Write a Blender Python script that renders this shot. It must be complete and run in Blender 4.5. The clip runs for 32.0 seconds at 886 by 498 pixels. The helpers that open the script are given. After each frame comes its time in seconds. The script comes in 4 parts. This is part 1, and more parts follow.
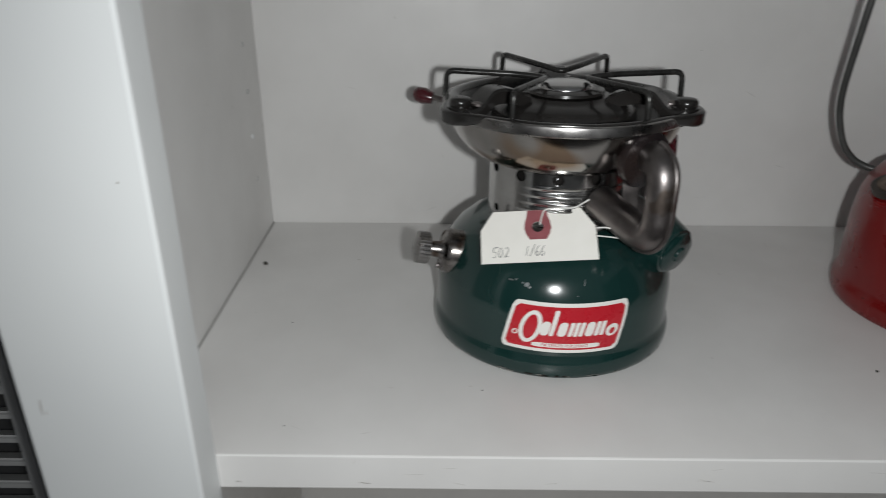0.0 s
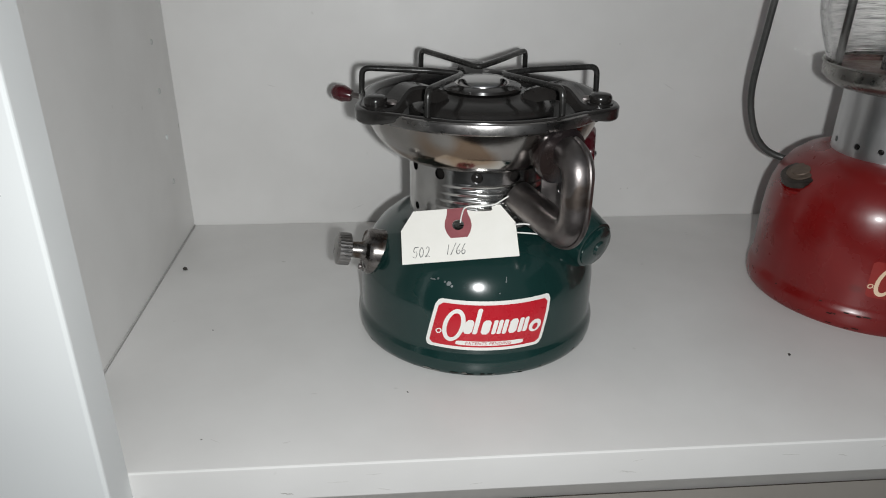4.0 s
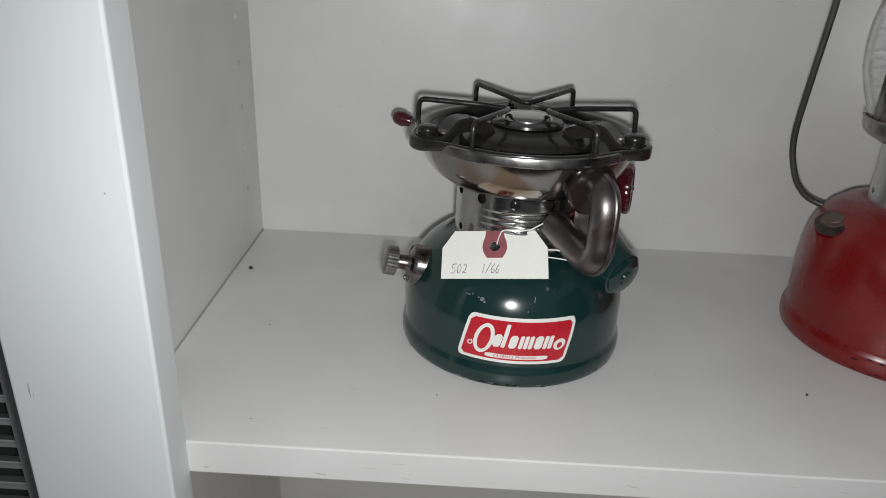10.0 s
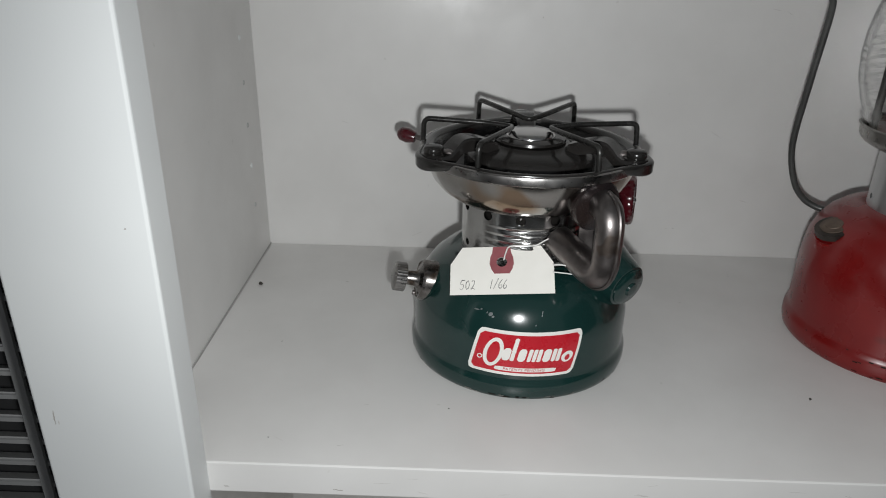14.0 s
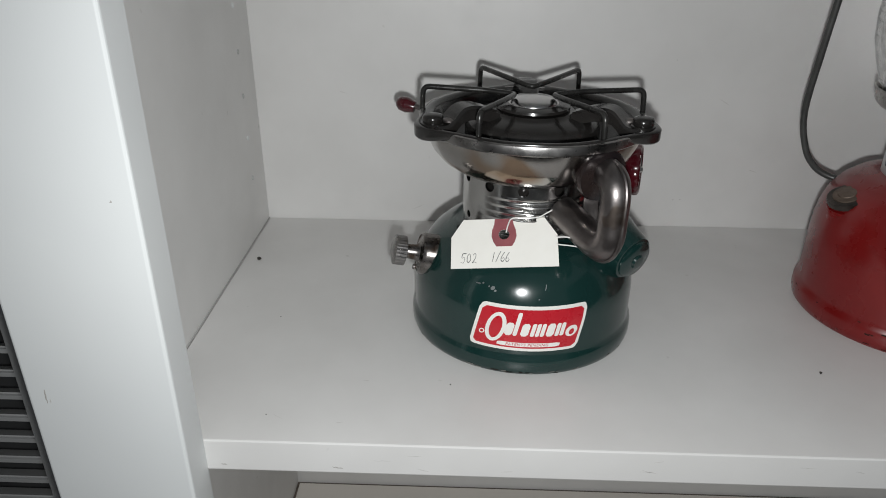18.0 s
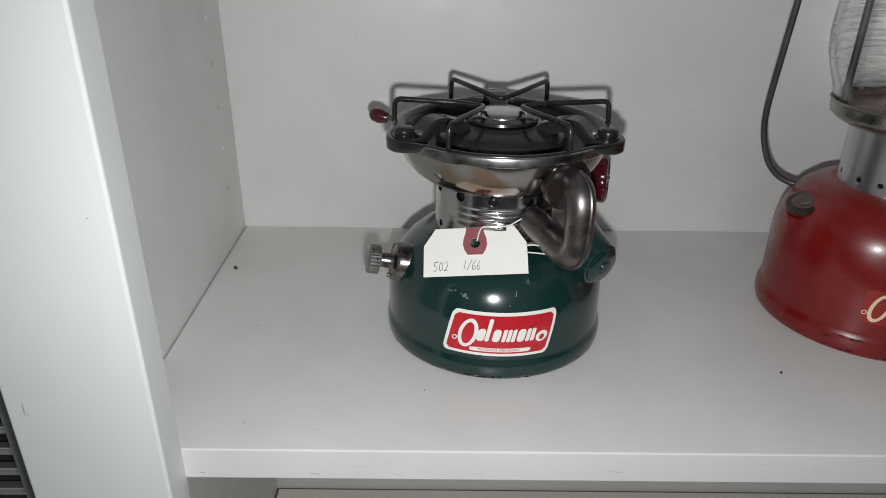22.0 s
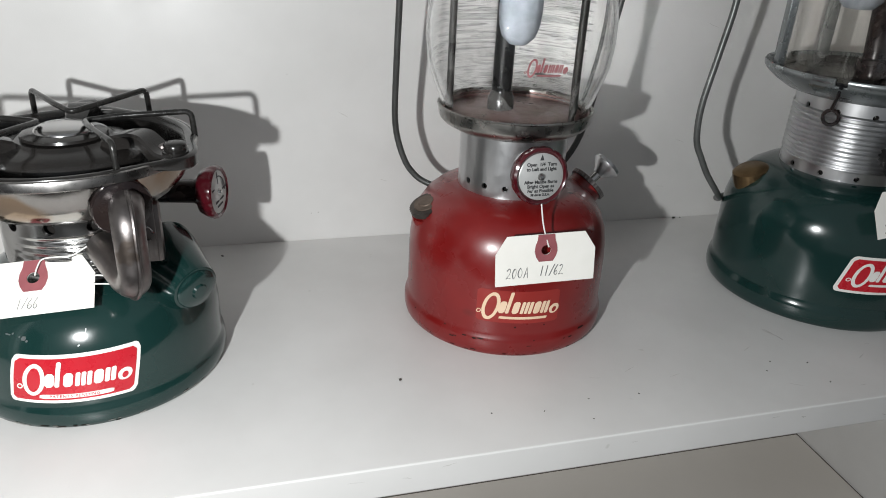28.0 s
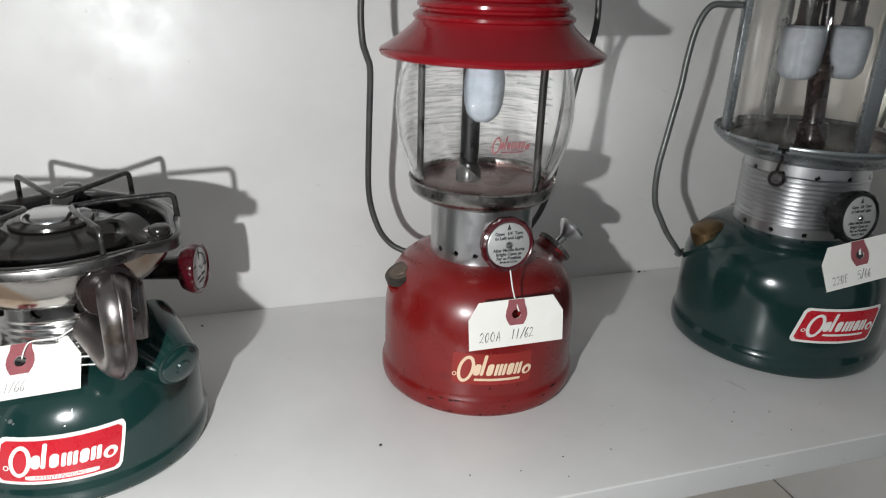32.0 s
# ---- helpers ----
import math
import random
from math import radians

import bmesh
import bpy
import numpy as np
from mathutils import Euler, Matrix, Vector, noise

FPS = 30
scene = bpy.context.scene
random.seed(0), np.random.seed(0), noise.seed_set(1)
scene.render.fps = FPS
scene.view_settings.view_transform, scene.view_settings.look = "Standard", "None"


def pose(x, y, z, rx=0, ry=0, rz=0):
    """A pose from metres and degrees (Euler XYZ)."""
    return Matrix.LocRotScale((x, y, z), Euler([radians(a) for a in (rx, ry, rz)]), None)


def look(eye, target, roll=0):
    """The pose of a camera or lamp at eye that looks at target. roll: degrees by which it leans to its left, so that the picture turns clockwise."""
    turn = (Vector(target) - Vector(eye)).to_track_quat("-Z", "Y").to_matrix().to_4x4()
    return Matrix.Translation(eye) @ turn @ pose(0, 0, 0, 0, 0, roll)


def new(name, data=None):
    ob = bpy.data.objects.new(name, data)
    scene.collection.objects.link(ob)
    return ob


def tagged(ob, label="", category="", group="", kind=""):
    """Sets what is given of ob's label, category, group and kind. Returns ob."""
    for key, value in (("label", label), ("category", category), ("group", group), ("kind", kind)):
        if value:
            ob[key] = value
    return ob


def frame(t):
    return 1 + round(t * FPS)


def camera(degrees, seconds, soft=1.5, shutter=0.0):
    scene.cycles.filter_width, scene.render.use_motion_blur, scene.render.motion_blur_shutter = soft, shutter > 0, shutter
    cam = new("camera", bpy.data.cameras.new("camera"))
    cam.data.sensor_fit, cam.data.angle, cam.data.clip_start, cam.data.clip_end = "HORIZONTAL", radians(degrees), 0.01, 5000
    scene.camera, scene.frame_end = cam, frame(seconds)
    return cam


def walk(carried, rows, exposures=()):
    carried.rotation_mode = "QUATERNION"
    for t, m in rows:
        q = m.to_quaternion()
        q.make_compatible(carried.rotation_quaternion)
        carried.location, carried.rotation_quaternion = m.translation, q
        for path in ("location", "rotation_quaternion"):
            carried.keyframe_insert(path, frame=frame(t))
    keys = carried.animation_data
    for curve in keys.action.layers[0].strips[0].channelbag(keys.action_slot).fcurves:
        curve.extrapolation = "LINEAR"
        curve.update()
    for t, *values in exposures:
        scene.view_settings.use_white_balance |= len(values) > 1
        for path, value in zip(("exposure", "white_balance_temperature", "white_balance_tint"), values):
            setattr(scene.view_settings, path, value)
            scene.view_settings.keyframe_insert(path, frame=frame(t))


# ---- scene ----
# Camera and its walk
cam = camera(64.7, 32.0, soft=0.95, shutter=0.6)
PATH = [
    (0, look((-0.0680, -0.4244, 0.2362), (-0.0749, 0.4858, -0.1781), 0.27)),
    (0.5, look((-0.0538, -0.4151, 0.2391), (-0.0151, 0.4913, -0.1816), 0.49)),
    (1, look((-0.0515, -0.4150, 0.2463), (-0.0011, 0.4943, -0.1669), 0.24)),
    (1.5, look((-0.0473, -0.4146, 0.2415), (0.0125, 0.4894, -0.1819), 0.51)),
    (2, look((-0.0505, -0.4162, 0.2309), (0.0065, 0.4808, -0.2075), 0.77)),
    (2.5, look((-0.0517, -0.4135, 0.2285), (-0.0028, 0.4777, -0.2225), 0.19)),
    (3, look((-0.0512, -0.4155, 0.2415), (0.0071, 0.4884, -0.1823), -0.70)),
    (3.5, look((-0.0582, -0.4197, 0.2401), (0.0005, 0.4854, -0.1809), 0.20)),
    (4, look((-0.0553, -0.4183, 0.2381), (0.0191, 0.4845, -0.1856), 0.60)),
    (4.5, look((-0.0578, -0.4210, 0.2330), (0.0300, 0.4848, -0.1815), 1.72)),
    (6.5, look((-0.0146, -0.4626, 0.2545), (-0.0428, 0.4476, -0.1588), 1.84)),
    (7, look((-0.0215, -0.4703, 0.2494), (-0.0599, 0.4518, -0.1356), 1.41)),
    (7.5, look((-0.0394, -0.4682, 0.2639), (-0.0663, 0.4586, -0.1106), 1.89)),
    (8, look((-0.0442, -0.4683, 0.2555), (-0.0624, 0.4553, -0.1276), 2.88)),
    (8.5, look((-0.0431, -0.4612, 0.2530), (-0.0557, 0.4550, -0.1475), 2.31)),
    (9, look((-0.0418, -0.4521, 0.2640), (-0.0694, 0.4557, -0.1544), 2.24)),
    (9.5, look((-0.0381, -0.4563, 0.2564), (-0.0701, 0.4589, -0.1453), 2.47)),
    (10, look((-0.0416, -0.4536, 0.2538), (-0.0588, 0.4619, -0.1482), 2.58)),
    (10.5, look((-0.0470, -0.4550, 0.2568), (-0.0667, 0.4625, -0.1404), 3.10)),
    (11, look((-0.0401, -0.4536, 0.2645), (-0.0444, 0.4649, -0.1309), 2.36)),
    (11.5, look((-0.0398, -0.4547, 0.2713), (-0.0562, 0.4672, -0.1159), 1.60)),
    (12, look((-0.0391, -0.4544, 0.2715), (-0.0656, 0.4659, -0.1187), 1.23)),
    (12.5, look((-0.0386, -0.4561, 0.2725), (-0.0794, 0.4628, -0.1199), 0.36)),
    (13, look((-0.0417, -0.4597, 0.2616), (-0.0763, 0.4608, -0.1275), 1.00)),
    (13.5, look((-0.0434, -0.4562, 0.2646), (-0.0497, 0.4559, -0.1455), 1.43)),
    (14, look((-0.0465, -0.4569, 0.2697), (-0.0645, 0.4560, -0.1381), 1.18)),
    (14.5, look((-0.0539, -0.4484, 0.2639), (-0.0593, 0.4640, -0.1454), 2.16)),
    (16.5, look((-0.0461, -0.4445, 0.2630), (-0.0675, 0.4572, -0.1689), 0.14)),
    (17, look((-0.0401, -0.4475, 0.2652), (-0.0567, 0.4534, -0.1685), 0.57)),
    (17.5, look((-0.0417, -0.4446, 0.2630), (-0.0643, 0.4531, -0.1769), 0.58)),
    (18, look((-0.0441, -0.4462, 0.2635), (-0.0680, 0.4512, -0.1771), 0.62)),
    (18.5, look((-0.0458, -0.4440, 0.2666), (-0.0648, 0.4551, -0.1707), 0.72)),
    (19, look((-0.0414, -0.4458, 0.2694), (-0.0498, 0.4568, -0.1609), 0.46)),
    (19.5, look((-0.0397, -0.4443, 0.2690), (-0.0410, 0.4556, -0.1671), 0.29)),
    (20, look((-0.0401, -0.4470, 0.2615), (-0.0035, 0.4485, -0.1821), 2.59)),
    (20.5, look((-0.0449, -0.4594, 0.2698), (-0.0385, 0.4275, -0.1920), 1.60)),
    (21, look((-0.0463, -0.4544, 0.2663), (-0.0414, 0.4370, -0.1869), 1.04)),
    (21.5, look((-0.0416, -0.4511, 0.2678), (-0.0203, 0.4446, -0.1763), 1.37)),
    (22, look((-0.0397, -0.4539, 0.2720), (-0.0343, 0.4452, -0.1657), 0.79)),
    (22.5, look((-0.0413, -0.4558, 0.2668), (-0.0319, 0.4452, -0.1671), 1.03)),
    (23, look((-0.0437, -0.4541, 0.2629), (-0.0194, 0.4402, -0.1838), 1.99)),
    (23.5, look((-0.0499, -0.4544, 0.2645), (-0.0111, 0.4414, -0.1783), 2.67)),
    (24, look((-0.0512, -0.4543, 0.2589), (-0.0282, 0.4388, -0.1903), 1.93)),
    (24.5, look((-0.0499, -0.4626, 0.2488), (-0.0148, 0.4242, -0.2121), 2.28)),
    (24.6, look((-0.0534, -0.4580, 0.2426), (0.0200, 0.4223, -0.2261), 3.57)),
    (24.7, look((-0.0571, -0.4534, 0.2393), (0.0669, 0.4181, -0.2352), 4.92)),
    (24.8, look((-0.0620, -0.4501, 0.2369), (0.1369, 0.4124, -0.2284), 6.44)),
    (25, look((-0.0370, -0.4372, 0.2522), (0.2949, 0.3800, -0.2190), 4.95)),
    (25.2, look((0.0117, -0.4557, 0.2642), (0.4038, 0.3455, -0.1877), 3.54)),
    (25.4, look((0.0573, -0.4660, 0.2767), (0.4710, 0.3367, -0.1530), 1.62)),
    (25.5, look((0.0786, -0.4760, 0.2771), (0.4837, 0.3360, -0.1431), 1.11)),
    (25.8, look((0.1256, -0.4744, 0.2850), (0.4763, 0.3734, -0.1129), 2.21)),
    (26, look((0.1373, -0.4697, 0.2910), (0.4240, 0.4012, -0.1081), 2.55)),
    (26.5, look((0.1226, -0.4449, 0.2776), (0.3598, 0.4279, -0.1490), 2.85)),
    (28.5, look((0.1085, -0.4418, 0.2743), (0.3541, 0.4259, -0.1579), 2.80)),
    (29, look((0.1078, -0.4431, 0.2744), (0.3624, 0.4217, -0.1584), 2.84)),
    (29.5, look((0.1095, -0.4437, 0.2743), (0.3704, 0.4246, -0.1476), 2.77)),
    (30, look((0.1089, -0.4436, 0.2768), (0.3711, 0.4258, -0.1421), 2.86)),
    (30.5, look((0.1093, -0.4424, 0.2764), (0.3633, 0.4276, -0.1460), 2.76)),
    (31, look((0.1102, -0.4418, 0.2735), (0.3688, 0.4239, -0.1550), 2.97)),
    (31.5, look((0.1081, -0.4479, 0.2850), (0.3709, 0.4324, -0.1100), 2.33)),
    (32, look((0.1055, -0.4559, 0.2952), (0.3855, 0.4312, -0.0718), 1.86)),
]
EXPOSURES = [(0, -0.21), (0.7, 0.04), (1.5, 0.12), (4.5, 0.09), (6.5, 0.09), (7.6, -0.04), (14.5, -0.07), (17.0, 0.01), (19.5, 0.01), (21.0, 0.05), (22.5, 0.05), (24.5, 0.0), (25.0, 0.48), (25.5, 0.74), (26.0, 0.88), (28.5, 0.83), (32, 0.85)]
walk(cam, PATH, EXPOSURES)

# Light: the small white lamp beside the lens, plus an even ambient fill from the world
world = bpy.data.worlds.new("room_ambient")
world.use_nodes = True
world.node_tree.nodes["Background"].inputs[0].default_value = (0.9, 0.95, 1.0, 1)
world.node_tree.nodes["Background"].inputs[1].default_value = 0.135
scene.world = world
torch_data = bpy.data.lights.new("torch", "SPOT")
torch_data.energy, torch_data.spot_size, torch_data.spot_blend = 6.2, radians(160), 0.85
torch_data.shadow_soft_size, torch_data.color = 0.006, (0.96, 0.985, 0.99)
torch = new("torch", torch_data)
torch.matrix_world = look((-0.035, -0.446, 0.2365), (0.13, 0.1, -0.07))


# ---- materials ----
def material(name, color=(0.5, 0.5, 0.5), rough=0.5, metal=0.0, **inputs):
    mat = bpy.data.materials.new(name)
    mat.use_nodes = True
    bsdf = mat.node_tree.nodes["Principled BSDF"]
    bsdf.inputs["Base Color"].default_value = (*color, 1)
    bsdf.inputs["Roughness"].default_value = rough
    bsdf.inputs["Metallic"].default_value = metal
    for key, value in inputs.items():
        bsdf.inputs[key.replace("_", " ")].default_value = value
    return mat, mat.node_tree, bsdf


def noise_node(tree, scale, detail=3.0, rough=0.55, stretch=(1, 1, 1)):
    co = tree.nodes.new("ShaderNodeTexCoord")
    mp = tree.nodes.new("ShaderNodeMapping")
    mp.inputs["Scale"].default_value = stretch
    nz = tree.nodes.new("ShaderNodeTexNoise")
    nz.inputs["Scale"].default_value, nz.inputs["Detail"].default_value, nz.inputs["Roughness"].default_value = scale, detail, rough
    tree.links.new(co.outputs["Object"], mp.inputs["Vector"])
    tree.links.new(mp.outputs["Vector"], nz.inputs["Vector"])
    return nz.outputs["Fac"]


def ramp(tree, fac, stops):
    node = tree.nodes.new("ShaderNodeValToRGB")
    els = node.color_ramp.elements
    while len(els) < len(stops):
        els.new(0.5)
    for el, (pos, col) in zip(els, stops):
        el.position, el.color = pos, (*col, 1) if isinstance(col, tuple) else (col, col, col, 1)
    tree.links.new(fac, node.inputs["Fac"])
    return node.outputs["Color"]


def mix(tree, fac, a, b):
    node = tree.nodes.new("ShaderNodeMix")
    node.data_type = "RGBA"
    for sock, val in ((node.inputs[0], fac), (node.inputs[6], a), (node.inputs[7], b)):
        if isinstance(val, (tuple, float)):
            sock.default_value = (*val, 1) if isinstance(val, tuple) else val
        else:
            tree.links.new(val, sock)
    return node.outputs[2]


def bump(tree, bsdf, fac, strength, dist):
    node = tree.nodes.new("ShaderNodeBump")
    node.inputs["Strength"].default_value, node.inputs["Distance"].default_value = strength, dist
    tree.links.new(fac, node.inputs["Height"])
    tree.links.new(node.outputs["Normal"], bsdf.inputs["Normal"])


def surface(name, low, high, scale, rough, metal=0.0, grain=400.0, relief=0.2, rough_spread=0.12, spots=None, stretch=(1, 1, 1), **inputs):
    """A surface that varies at two scales: blotches between two colours, fine grain in roughness and relief, and rare spots."""
    mat, tree, bsdf = material(name, low, rough, metal, **inputs)
    col = ramp(tree, noise_node(tree, scale, 4.0, stretch=stretch), [(0.3, low), (0.7, high)])
    if spots:
        color, size, amount = spots
        mask = ramp(tree, noise_node(tree, size, 2.0, 0.6), [(amount, 0.0), (min(amount + 0.06, 1.0), 1.0)])
        col = mix(tree, mask, col, color)
    tree.links.new(col, bsdf.inputs["Base Color"])
    fine = noise_node(tree, grain, 2.0)
    tree.links.new(ramp(tree, noise_node(tree, scale * 2.3, 4.0), [(0.25, max(rough - rough_spread, 0.02)), (0.75, rough + rough_spread)]), bsdf.inputs["Roughness"])
    if relief:
        bump(tree, bsdf, fine, relief, 0.0004)
    return mat


WHITE = surface("white_paint", (0.67, 0.685, 0.685), (0.72, 0.735, 0.73), 6, 0.42, relief=0.05, grain=700)
SHELF = surface("white_laminate", (0.650, 0.638, 0.622), (0.722, 0.711, 0.696), 11, 0.4, relief=0.1, grain=900, spots=((0.5, 0.49, 0.46), 60, 0.74))
LOWER = surface("cream_laminate", (0.70, 0.655, 0.60), (0.74, 0.695, 0.64), 8, 0.45, relief=0.1, grain=800)
LIGHTSEAM = surface("grey_seam", (0.42, 0.41, 0.40), (0.48, 0.47, 0.46), 40, 0.8)
SEAM = surface("dark_seam", (0.10, 0.085, 0.07), (0.16, 0.13, 0.11), 40, 0.8)
GREEN = surface("green_enamel", (0.0058, 0.0245, 0.0222), (0.0075, 0.0290, 0.0262), 20, 0.17, relief=0.05, grain=250, rough_spread=0.04, Coat_Weight=0.3, Coat_Roughness=0.04)
RED = surface("red_enamel", (0.142, 0.0050, 0.0050), (0.192, 0.0078, 0.0074), 18, 0.30, relief=0.06, grain=250, rough_spread=0.08, spots=((0.10, 0.008, 0.006), 26, 0.70), Coat_Weight=0.25, Coat_Roughness=0.12)
REDHOOD = surface("red_porcelain", (0.20, 0.004, 0.0085), (0.23, 0.005, 0.010), 18, 0.14, relief=0.03, grain=200, rough_spread=0.04, Specular_IOR_Level=0.4, Coat_Weight=0.1, Coat_Roughness=0.05)
CHROME = surface("nickel_plate", (0.34, 0.335, 0.33), (0.52, 0.515, 0.505), 30, 0.2, 1.0, relief=0.06, grain=500, rough_spread=0.1)
HEATED = surface("heat_stained_nickel", (0.25, 0.238, 0.225), (0.40, 0.385, 0.37), 24, 0.15, 1.0, relief=0.05, grain=120, rough_spread=0.05, spots=((0.24, 0.175, 0.125), 17, 0.53))
BRUSHED = surface("brushed_nickel", (0.54, 0.54, 0.545), (0.64, 0.64, 0.645), 60, 0.32, 1.0, relief=0.02, grain=300, rough_spread=0.04, stretch=(1, 1, 0.2))
CUPSTEEL = surface("dull_cup_steel", (0.22, 0.21, 0.205), (0.34, 0.33, 0.32), 50, 0.3, 1.0, relief=0.1, grain=300, rough_spread=0.08)
PUMPMETAL = surface("brown_tarnished_nickel", (0.16, 0.145, 0.135), (0.27, 0.255, 0.245), 70, 0.26, 1.0, relief=0.12, grain=300, spots=((0.10, 0.075, 0.06), 60, 0.58))
COPPERED = surface("reddened_steel", (0.095, 0.050, 0.044), (0.190, 0.120, 0.108), 60, 0.36, metal=0.6, relief=0.08, grain=400)
GLOBEPRINT = surface("faded_red_print", (0.20, 0.05, 0.055), (0.34, 0.14, 0.145), 300, 0.6, relief=0)
STEEL = surface("tarnished_steel", (0.15, 0.133, 0.129), (0.285, 0.263, 0.256), 45, 0.4, 1.0, relief=0.2, grain=300, spots=((0.14, 0.115, 0.10), 50, 0.60))
STEELBRIGHT = surface("worn_nickel", (0.26, 0.25, 0.235), (0.42, 0.41, 0.39), 60, 0.3, 1.0, relief=0.1, grain=500, rough_spread=0.1)
BLACK = surface("black_enamel", (0.0095, 0.0090, 0.0085), (0.021, 0.0188, 0.0175), 40, 0.21, relief=0.1, grain=300, rough_spread=0.08, Specular_IOR_Level=0.55)
CAPSTEEL = surface("bright_cap_steel", (0.50, 0.495, 0.50), (0.62, 0.61, 0.60), 60, 0.21, 1.0, relief=0.04, grain=300, rough_spread=0.05)
SOOT = surface("soot_black", (0.007, 0.0065, 0.006), (0.016, 0.0145, 0.013), 40, 0.42, relief=0.15, grain=300, Specular_IOR_Level=0.2)
WIRE = surface("dark_iron_wire", (0.014, 0.0135, 0.013), (0.034, 0.033, 0.031), 60, 0.24, 0.3, relief=0.2, grain=600)
SCORCHED = surface("scorched_brass", (0.006, 0.007, 0.010), (0.032, 0.021, 0.018), 34, 0.26, 0.25, relief=0.15, grain=400)
BAIL = surface("galvanised_wire", (0.050, 0.050, 0.048), (0.085, 0.086, 0.083), 50, 0.42, 0.4, relief=0.2, grain=500)
BAILPALE = surface("pale_galvanised_wire", (0.10, 0.105, 0.10), (0.16, 0.165, 0.16), 50, 0.36, 0.5, relief=0.2, grain=500)
ZINC = surface("grey_green_zinc", (0.24, 0.258, 0.26), (0.30, 0.318, 0.32), 25, 0.28, 0.8, relief=0.15, grain=400)
BRASS = surface("aged_brass", (0.17, 0.11, 0.055), (0.26, 0.175, 0.09), 60, 0.36, 1.0, relief=0.15, grain=400)
KNOBRED = surface("maroon_bakelite", (0.042, 0.003, 0.006), (0.065, 0.005, 0.009), 60, 0.2, relief=0.05, Coat_Weight=0.4)
CAPDARK = surface("dark_worn_cap", (0.045, 0.040, 0.037), (0.11, 0.095, 0.085), 90, 0.4, 0.9, relief=0.2, grain=500)
RUSTY = surface("rusty_disc", (0.10, 0.075, 0.058), (0.19, 0.14, 0.11), 120, 0.5, 0.5, relief=0.2, grain=500)
KNOBBLACK = surface("black_bakelite", (0.005, 0.005, 0.005), (0.010, 0.010, 0.010), 60, 0.32, relief=0.05, Specular_IOR_Level=0.3)
DISC = surface("brushed_aluminium", (0.46, 0.46, 0.45), (0.55, 0.55, 0.54), 80, 0.38, 0.35, relief=0.1)
INK = surface("dark_ink", (0.02, 0.02, 0.022), (0.05, 0.05, 0.05), 200, 0.7, relief=0)
PENCIL = surface("pencil", (0.07, 0.07, 0.075), (0.20, 0.20, 0.20), 900, 0.7, relief=0)
PAPER = surface("manila_paper", (0.82, 0.80, 0.745), (0.86, 0.84, 0.79), 60, 0.85, relief=0.1, grain=1500)
PATCH = surface("maroon_paper", (0.24, 0.065, 0.075), (0.30, 0.09, 0.10), 120, 0.8, relief=0.1, grain=1500)
LABELRED = surface("red_decal", (0.45, 0.012, 0.022), (0.50, 0.018, 0.03), 60, 0.3, relief=0.03)
DECAL = surface("red_transfer", (0.25, 0.017, 0.013), (0.28, 0.021, 0.017), 60, 0.4, relief=0.02)
CHIP = surface("bare_dark_chip", (0.012, 0.010, 0.009), (0.035, 0.026, 0.022), 200, 0.75, relief=0.2, Specular_IOR_Level=0.1)
LABELWHITE = surface("white_decal", (0.78, 0.76, 0.72), (0.82, 0.80, 0.76), 80, 0.35, relief=0.03)
GOLD = surface("cream_print", (0.74, 0.53, 0.36), (0.80, 0.61, 0.44), 90, 0.4, relief=0.03)
MANTLE = surface("mantle_ash", (0.19, 0.21, 0.24), (0.27, 0.292, 0.325), 120, 0.85, relief=0.3, grain=900, Alpha=0.84)
STRING = surface("white_string", (0.72, 0.71, 0.68), (0.80, 0.79, 0.76), 300, 0.8, relief=0.3, grain=2000)
GRIT = surface("dark_grit", (0.03, 0.028, 0.025), (0.07, 0.06, 0.05), 300, 0.8)
VENT = surface("grey_metal_grille", (0.42, 0.42, 0.415), (0.48, 0.48, 0.475), 20, 0.5, relief=0.1)
RECESS = surface("dark_recess_backing", (0.045, 0.046, 0.047), (0.065, 0.066, 0.067), 20, 0.6, relief=0.1)
WALLS = surface("unlit_room_colour", (0.10, 0.095, 0.09), (0.13, 0.125, 0.12), 3, 0.7, relief=0.2, grain=200)


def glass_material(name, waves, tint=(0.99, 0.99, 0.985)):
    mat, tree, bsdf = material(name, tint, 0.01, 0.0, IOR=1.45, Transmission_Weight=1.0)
    # One noise drives the bump ripples and the light streaks painted in the colour
    ripple_streaks = noise_node(tree, 22, 3.0, 0.7, stretch=(0.32, 0.32, 12.0))
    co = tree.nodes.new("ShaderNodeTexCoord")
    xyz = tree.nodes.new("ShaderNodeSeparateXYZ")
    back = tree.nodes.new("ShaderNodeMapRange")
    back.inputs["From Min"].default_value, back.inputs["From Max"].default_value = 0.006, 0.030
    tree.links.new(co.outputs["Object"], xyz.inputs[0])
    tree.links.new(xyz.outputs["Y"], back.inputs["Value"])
    lines = mix(tree, back.outputs["Result"], (0.5, 0.5, 0.5), ripple_streaks)
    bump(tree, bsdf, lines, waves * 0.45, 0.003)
    # Dark lines in the base colour imitate streaks of light on the wall behind
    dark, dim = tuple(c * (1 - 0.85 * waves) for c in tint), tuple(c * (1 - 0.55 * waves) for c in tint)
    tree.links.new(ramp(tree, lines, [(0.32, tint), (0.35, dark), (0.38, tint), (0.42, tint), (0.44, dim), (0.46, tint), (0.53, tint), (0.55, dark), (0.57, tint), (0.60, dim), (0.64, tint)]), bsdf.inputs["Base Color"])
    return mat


GLASS = glass_material("light_streaked_glass", 0.8)
